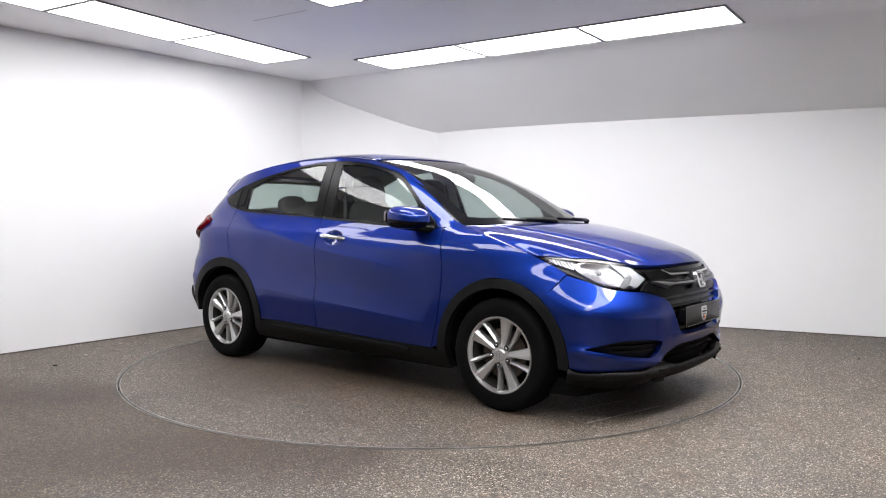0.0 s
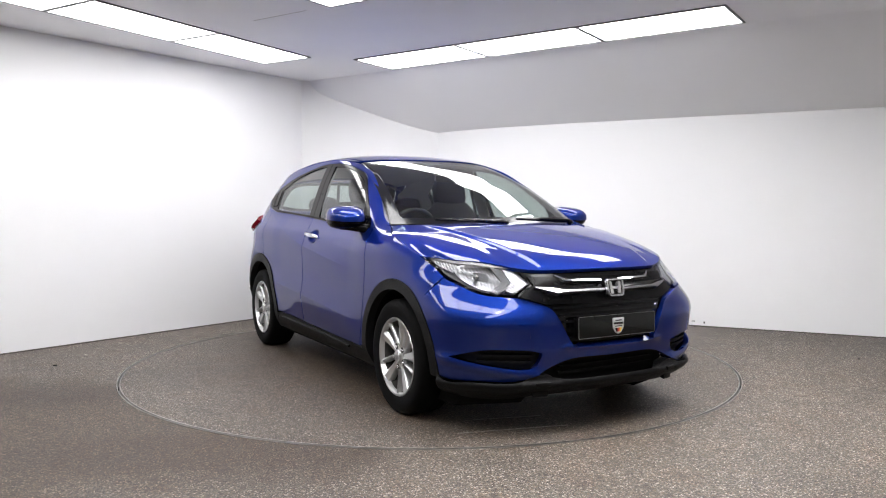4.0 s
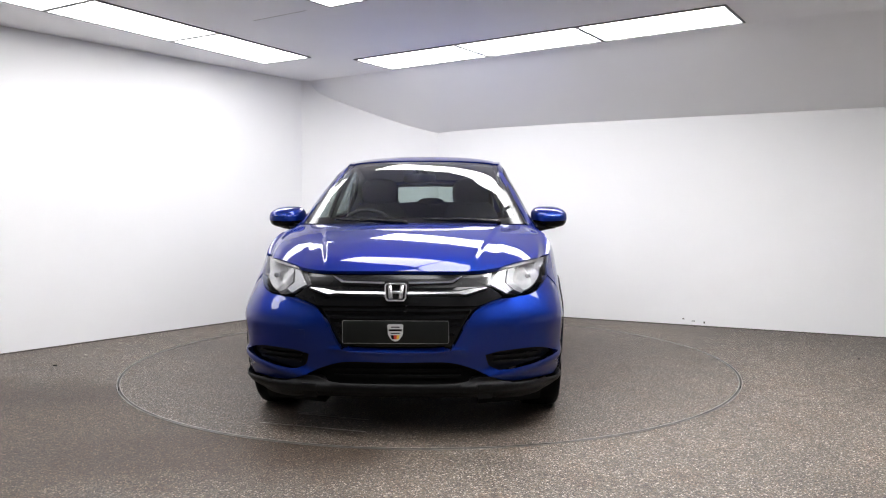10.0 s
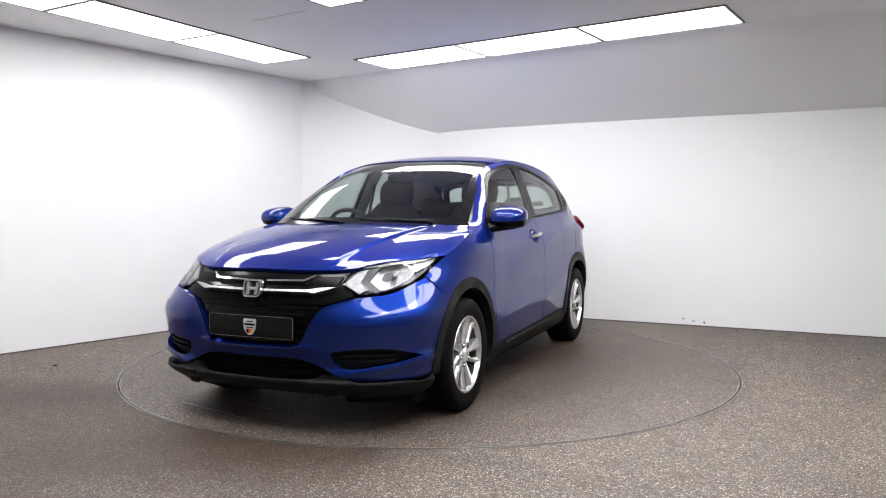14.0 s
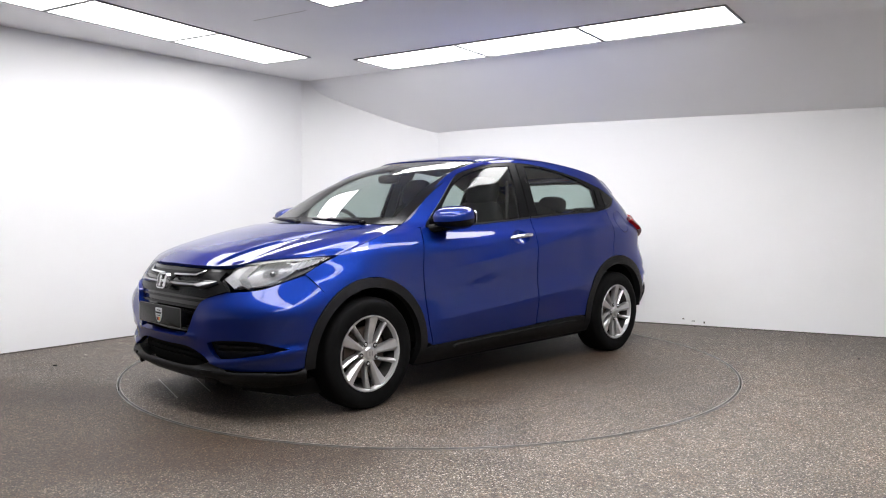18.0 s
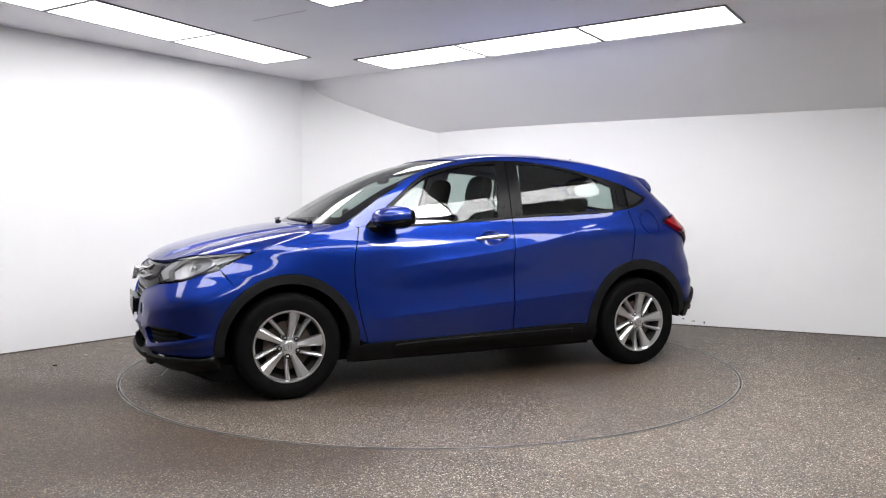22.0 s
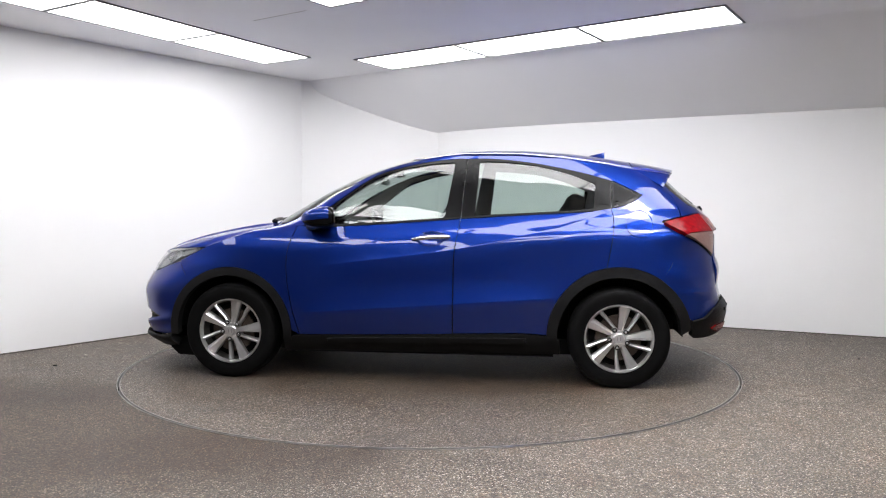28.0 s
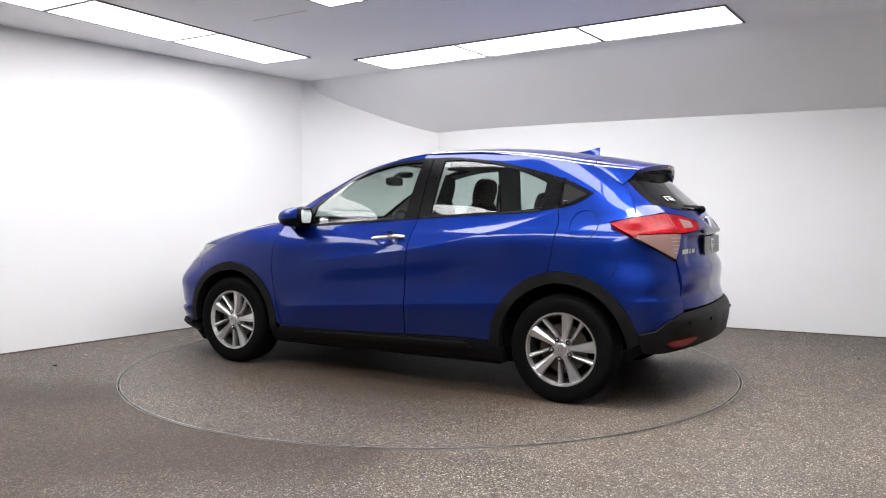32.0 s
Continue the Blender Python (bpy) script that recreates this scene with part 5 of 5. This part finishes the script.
# plate recess, handle, name bars, wiper, sticker
show_plate(-2.001, 0.928, 0.52, 0.111, -1, -0.03)
solid("gate_moulding", blob((0.036, 0.62, 0.032), (-2.000, 0, 1.018), 4), M_GLOSS, tg, "gloss black tailgate moulding")
solid("tailgate_badge", slab(trapeze(0.085, 0.07, 0.015, 0.1), lambda a, b, d: (float(tail(0, 1.075)) + 0.006 - d + 0.35 * b, a, 1.075 + b), 0.013, 0.002), M_CHROME, tg, "plain chrome badge")
for a0, a1 in ((0.575, 0.535), (0.525, 0.485), (0.475, 0.445), (0.435, 0.395)):
    patch("name_bar", [ty(a0, 0.913), ty(a1, 0.918), ty(a1, 0.892), ty(a0, 0.888)], on_tail(0.003, gate_form), M_CHROME, tg, 0.02, gap=0.0, depth=0.004)
stk = [ty(0.42, 1.195), ty(0.30, 1.192), ty(0.30, 1.235), ty(0.42, 1.238)]
st = patch("window_sticker", stk, on_tail(0.0005), M_TRIM, tg, 0.03, gap=0, depth=0, label="small dark sticker with pale bars")
for z0, z1, y0, y1 in ((1.224, 1.230, 0.415, 0.305), (1.203, 1.206, 0.375, 0.308), (1.210, 1.220, 0.375, 0.308), (1.201, 1.228, 0.412, 0.402)):
    patch("sticker_bar", [ty(y0, z0), ty(y1, z0), ty(y1, z1), ty(y0, z1)], on_tail(0.0015), M_WHITE, tg, 0.03, gap=0, depth=0)
rw = new("rear_wiper")
rw.parent = tg
solid("pivot", blob((0.07, 0.05, 0.05), (float(tail(0.02, 1.15)) - 0.012, 0.02, 1.150), 2.5), M_TRIM, rw)
solid("blade", rod([(float(tail(y, z)) - d, y, z) for y, z, d in ((0.02, 1.16, 0.022), (0.12, 1.168, 0.020), (0.30, 1.172, 0.016))], [0.014, 0.010, 0.006], 8), M_TRIM, rw)

# aerial fin
bm = bmesh.new()
N = 10
rings = []
for k in range(N + 1):
    t = k / N
    x = -1.070 - 0.195 * t
    h = 0.060 * t ** 1.2
    w = 0.030 * (0.15 + 0.85 * math.sin(math.pi * min(1.0, 0.1 + t * 0.75)))
    zb = float(ROOF_MID(x)) - 0.008
    rings.append([bm.verts.new(p) for p in ((x, -w, zb), (x, -w * 0.25, zb + h * 0.6), (x, 0, zb + h + 0.004), (x, w * 0.25, zb + h * 0.6), (x, w, zb))])
for p, q in zip(rings, rings[1:]):
    for k in range(4):
        bm.faces.new((p[k], p[k + 1], q[k + 1], q[k]))
bm.faces.new(rings[-1])
bm.faces.new(rings[0])
bmesh.ops.recalc_face_normals(bm, faces=bm.faces)
solid("aerial_fin", bm, M_BLUE, body, "blue shark-fin aerial")

# door mirrors
for s in (1, -1):
    mi = new("door_mirror")
    mi.parent = body
    at = (0.660, s * 0.895, 1.100)

    def form(c, s=s):
        """Teardrop: thick and square at the glass, drawn out to a low point in front, lower at the tip."""
        f = 0.5 * (c.x + 1)
        o = c.y * s
        return Vector((c.x - 0.12 * max(o, 0) ** 2, c.y * (1 - 0.18 * f ** 2), c.z * (1 - 0.34 * f ** 1.7) * (1 - 0.08 * max(o, 0) ** 2) - 0.14 * f ** 2))
    bm = blob((0.232, 0.246, 0.160), at, 3.2, Euler((0, 0, radians(s * 13))), 36, form)
    bmesh.ops.bisect_plane(bm, geom=list(bm.verts) + list(bm.edges) + list(bm.faces), plane_co=(0.6, 0, 1.092), plane_no=(-0.10, 0, -1), clear_outer=True)
    bmesh.ops.bisect_plane(bm, geom=list(bm.verts) + list(bm.edges) + list(bm.faces), plane_co=(0.600, s * 0.895, 0), plane_no=(-0.95, -s * 0.31, 0), clear_outer=True)
    solid("mirror_cap", bm, M_BLUE, mi, "blue mirror cap")
    bm = blob((0.225, 0.240, 0.156), (at[0] - 0.003, at[1], at[2]), 3.2, Euler((0, 0, radians(s * 13))), 32, form)
    bmesh.ops.bisect_plane(bm, geom=list(bm.verts) + list(bm.edges) + list(bm.faces), plane_co=(0.560, s * 0.895, 0), plane_no=(-0.95, -s * 0.31, 0), clear_outer=True)
    solid("mirror_housing", bm, M_TRIM, mi, "black lower mirror housing")
    solid("mirror_glass", slab(rounded(0.172, 0.092, 0.03), lambda a, b, d, s=s: (0.557 + d * 0.3 - 0.326 * s * a, s * 0.895 + a, 1.103 + b), 0.02), M_CHROME, mi, "mirror glass")
    solid("mirror_arm", rod([(0.755, s * 0.785, 1.030), (0.725, s * 0.83, 1.036), (0.685, s * 0.88, 1.050), (0.65, s * 0.92, 1.062)], [0.030, 0.028, 0.032, 0.040], 14), M_TRIM, mi)
    patch("mirror_foot", loop(smooth_path((0.80, 1.040), (0.60, 1.036)), smooth_path((0.60, 1.036), (0.60, 1.06), (0.70, 1.085), (0.80, 1.040))), on_side(s, 0.006), M_TRIM, mi, 0.02, gap=0, depth=0.02)

# ---- wheels ----


def wheel(x, s):
    w = new("wheel")
    w.parent = body
    w.location = (x, s * 0.862, HUBZ)
    w.rotation_euler = (0, 0, 0 if s > 0 else math.pi)
    tyre_prof = [(0.215, -0.012), (0.224, 0.004), (0.245, 0.008), (0.275, 0.012), (0.300, 0.008), (0.316, -0.004), (0.3235, -0.022), (0.3255, -0.06), (0.326, -0.11), (0.3255, -0.155), (0.322, -0.19), (0.30, -0.212), (0.25, -0.212), (0.215, -0.20)]
    tyre = solid("tyre", lathe(tyre_prof, 72, True), M_TYRE, w, "black rubber road tyre")
    for yy in (-0.062, -0.108, -0.152):
        solid("tread_groove", lathe([(0.3265, yy - 0.004), (0.3268, yy), (0.3265, yy + 0.004)], 72), M_DARK, tyre)
    rim_prof = [(0.216, -0.012), (0.2215, 0.0), (0.219, 0.005), (0.211, 0.004), (0.206, -0.010), (0.202, -0.022)]
    solid("rim", lathe(rim_prof, 72), M_ALLOY, w, "silver alloy rim")
    # barrel in a darker grey than the flange
    solid("barrel", lathe([(0.202, -0.022), (0.188, -0.10), (0.186, -0.19)], 72), M_BARREL, w, "dark inner barrel of the rim")
    solid("brake_disc", lathe([(0.05, -0.060), (0.148, -0.060), (0.148, -0.082), (0.05, -0.082)], 48, True), M_DISCM, w, "rusty brake disc")
    # black disc that darkens the gaps between the spokes
    solid("backing", lathe([(0.001, -0.095), (0.19, -0.095), (0.19, -0.112)], 40), M_DARK, w)
    for k in range(5):
        a0 = 102 + 72 * k
        for name in ("spoke", "thin_spoke"):
            bm = bmesh.new()
            rings = []
            M = 14
            for i in range(M + 1):
                t = i / M
                if name == "spoke":
                    r = 0.022 + 0.191 * t
                    ang = radians(a0 - 1.5 * t)
                    hw = 0.0125 + 0.0265 * t ** 1.25
                    sec = ((-1.0, -0.040), (-1.0, -0.010), (-0.88, -0.004), (0.30, 0.002), (0.90, -0.003 - 0.009 * t), (1.0, -0.010 - 0.009 * t), (1.0, -0.040))
                else:
                    r = 0.058 + 0.155 * t
                    ang = radians(a0 + 26 + 12 * (1 - t) ** 1.8)
                    hw = 0.0085 + 0.0065 * t
                    sec = ((-1.0, -0.040), (-1.0, -0.014), (-0.55, -0.003), (-0.10, 0.001), (0.70, -0.006), (1.0, -0.014), (1.0, -0.040))
                y = -0.017 + 0.014 * t - 0.005 * math.sin(math.pi * t)
                c = Vector((math.cos(ang), 0, math.sin(ang)))
                n = Vector((-c.z, 0, c.x))
                rings.append([bm.verts.new(c * r + n * hw * q + Vector((0, y + dy, 0))) for q, dy in sec])
            for p, q in zip(rings, rings[1:]):
                for i in range(7):
                    bm.faces.new((p[i], p[(i + 1) % 7], q[(i + 1) % 7], q[i]))
            bmesh.ops.recalc_face_normals(bm, faces=bm.faces)
            solid(name, bm, M_ALLOY, w)
        a = radians(a0 + 34)
        c = Vector((math.cos(a) * 0.060, 0, math.sin(a) * 0.060))
        # filled black disc painted for the shade in the nut's recess
        bm = lathe([(0.0160, -0.03), (0.0160, -0.0128), (0.0001, -0.0126)], 14)
        bmesh.ops.translate(bm, verts=bm.verts, vec=c)
        solid("nut_well_shade", bm, M_GAP, w)
        bm = lathe([(0.0001, -0.006), (0.0065, -0.0068), (0.0088, -0.010), (0.0088, -0.03)], 8)
        bmesh.ops.translate(bm, verts=bm.verts, vec=c)
        solid("wheel_nut", bm, M_SILVER, w)
    lobes = []
    for d in range(0, 360, 5):
        e = (d - 102 - 34 + 36) % 72 - 36
        r = 0.050 + 0.031 * math.exp(-(e / 17.0) ** 2)
        lobes.append((r * math.cos(radians(d)), r * math.sin(radians(d))))
    solid("hub", slab(lobes, lambda a, b, d: (a, -0.060 + d, b), 0.046, 0.003), M_ALLOY, w)
    solid("hub_collar", lathe([(0.040, -0.020), (0.036, -0.010), (0.0305, -0.006)], 40), M_ALLOY, w)
    solid("centre_cap", lathe([(0.0305, -0.006), (0.029, -0.001), (0.0001, 0.001)], 32), M_ALLOY, w, "silver centre cap")
    for q in (-1, 1):
        solid("cap_mark", box((0.005, 0.002, 0.026), (q * 0.009, 0.003, 0)), M_LAMPG, w)
    return w


for x in (HUBX, -HUBX):
    for s in (1, -1):
        wheel(x, s)

# ---- wheel housings, floor pan and cabin ----
for x in (HUBX, -HUBX):
    for s in (1, -1):
        bm = bmesh.new()
        prof = [bm.verts.new((x + 0.40 * math.cos(radians(a)), s * y, HUBZ + 0.40 * math.sin(radians(a)))) for y in (0.835, 0.46) for a in range(2, 180, 8)]
        n = len(prof) // 2
        for i in range(n - 1):
            bm.faces.new((prof[i], prof[i + 1], prof[n + i + 1], prof[n + i]))
        bm.faces.new(prof[n:])
        solid("wheel_housing", bm, M_DARK, body)
solid("floor_pan", box((3.3, 1.16, 0.10), (0.1, 0, 0.212)), M_DARK, body)
# second pan, added wide and low to keep light from under the car
solid("floor_pan", box((1.78, 1.60, 0.10), (0.0, 0, 0.235)), M_DARK, body)
solid("engine_tray", box((1.1, 0.92, 0.50), (1.42, 0, 0.44)), M_DARK, body)
solid("bulkhead", box((0.06, 1.40, 0.70), (0.98, 0, 0.66)), M_DARK, body)
solid("boot_tray", box((0.85, 1.05, 0.52), (-1.42, 0, 0.60)), M_DARK, body)
for s in (1, -1):
    card = loop(smooth_path((0.86, 1.02), (0.0, 1.062), (-0.8, 1.10), (-1.4, 1.15), (-1.85, 1.12)), smooth_path((-1.85, 1.12), (-1.85, 0.80), (-1.72, 0.78)), arc(-HUBX, HUBZ, 0.46, 84, 0, 20), smooth_path((-0.8, 0.26), (0.82, 0.26)), [(0.86, 0.6)])
    patch("door_card", card, on_side(s, -0.055), M_CABIN, body, 0.06, gap=0, depth=0)
    pil = loop(smooth_path((0.93, 1.075), (0.58, 1.285), (0.365, 1.395), (0.10, 1.455), (-0.30, 1.515), (-0.9, 1.485), (-1.40, 1.405)), [(-1.60, 1.30), (-1.72, 1.14)], smooth_path((-1.30, 1.12), (-1.17, 1.16), (-1.185, 1.30)),
               smooth_path((-1.185, 1.30), (-0.984, 1.385), (-0.786, 1.437), (-0.42, 1.472)), [(-0.36, 1.08), (-0.19, 1.07), (-0.235, 1.47)], smooth_path((-0.013, 1.455), (0.193, 1.41), (0.356, 1.345), (0.60, 1.165), (0.80, 1.04)))
    patch("pillar_trim", pil, on_side(s, -0.028), M_LINER, body, 0.05, gap=0, depth=0)
patch("headlining", [(0.02, -0.96), (0.98, -0.96), (0.98, 0.96), (0.02, 0.96)], (lambda a, u: roof_surface(roof_front, -1.55)[0](a, u) - np.array([0, 0, 0.035]), (0, 0, -1)), M_LINER, body, 0.06, gap=0, depth=0)


def dash_surface(a, u):
    x = 1.02 - 0.42 * a
    z = 1.045 - 0.02 * a - 0.02 * np.abs(u) ** 2 - 0.40 * step(0.72, 1.0, a)
    return np.stack([x - 0.06 * np.abs(u) ** 2, u * 0.70, z], -1)


patch("dashboard", [(0, -1), (1, -1), (1, 1), (0, 1)], (dash_surface, (-0.1, 0, 1)), M_CABIN, body, 0.06, gap=0, depth=0, label="charcoal dashboard")
solid("instrument_hood", blob((0.22, 0.36, 0.10), (0.70, -0.36, 1.035), 3), M_CABIN, body)
sw = new("steering_wheel")
sw.parent = body
sw.location = (0.50, -0.36, 0.985)
sw.rotation_euler = (0, radians(-65), 0)
bm = bmesh.new()
for i in range(40):
    for j in range(10):
        a, b = 2 * math.pi * i / 40, 2 * math.pi * j / 10
        bm.verts.new(((0.182 + 0.015 * math.cos(b)) * math.cos(a), (0.182 + 0.015 * math.cos(b)) * math.sin(a), 0.015 * math.sin(b)))
bm.verts.ensure_lookup_table()
for i in range(40):
    for j in range(10):
        bm.faces.new([bm.verts[k] for k in (i * 10 + j, ((i + 1) % 40) * 10 + j, ((i + 1) % 40) * 10 + (j + 1) % 10, i * 10 + (j + 1) % 10)])
solid("wheel_rim", bm, M_CABIN, sw)
solid("wheel_boss", blob((0.15, 0.16, 0.06), (0, 0, -0.02), 3), M_CABIN, sw)
for a in (0, 180, 270):
    solid("wheel_spoke", rod([(0, 0, -0.02), (0.175 * math.sin(radians(a)), 0.175 * math.cos(radians(a)), 0)], [0.03, 0.016], 8), M_CABIN, sw)


def seat(x, y, back_w, rear=False):
    st = new("rear_seat" if rear else "front_seat")
    st.parent = body
    lean = radians(-20 if not rear else -24)
    solid("seat_cushion", blob((0.52, back_w, 0.20), (x + 0.24, y, 0.60), 3.4), M_SEAT, st)
    solid("seat_back", blob((0.17, back_w, 0.70), (x - 0.09, y, 0.90), 3.2, Euler((0, lean, 0)), 28, lambda c: Vector((c.x, c.y * (1 - 0.12 * max(c.z, 0)), c.z))), M_SEAT, st)
    heads = [y] if not rear else [y - back_w * 0.33, y, y + back_w * 0.33]
    for h in heads:
        solid("headrest", blob((0.12, 0.29 if not rear else 0.25, 0.23 if not rear else 0.14), (x - 0.20 - (0.02 if rear else 0), h, 1.285 if not rear else 1.19), 3.0, Euler((0, lean * 0.7, 0))), M_SEAT, st)
        for q in (-0.05, 0.05):
            solid("headrest_post", rod([(x - 0.16, h + q, 1.10), (x - 0.19, h + q, 1.24)], 0.006, 6), M_CHROME, st)


seat(-0.02, 0.36, 0.50)
seat(-0.02, -0.36, 0.50)
seat(-0.82, 0.0, 1.22, True)
im = new("rear_view_mirror")
im.parent = body
solid("mirror_body", blob((0.035, 0.235, 0.068), (0.40, 0.0, 1.375), 3.5), M_TRIM, im)
solid("mirror_stalk", rod([(0.40, 0, 1.39), (0.385, 0, 1.43)], 0.012, 8), M_TRIM, im)
solid("camera_pod", blob((0.12, 0.11, 0.05), (0.30, 0.0, 1.425), 3), M_TRIM, im)
for s in (1, -1):
    pts = [(-0.25, s * 0.575, 1.36), (-0.22, s * 0.60, 1.2), (-0.20, s * 0.62, 1.0)]
    solid("seat_belt", rod(pts, 0.012, 6), M_CABIN, body)


# ---- what moves ----
TURN0, RATE = -40.06, -5.303


def motions():
    rows = [(float(t), pose(0, 0, 0, 0, 0, TURN0 + RATE * t)) for t in range(0, 33)]
    walk(car, rows)
    walk(turntable, rows)


motions()
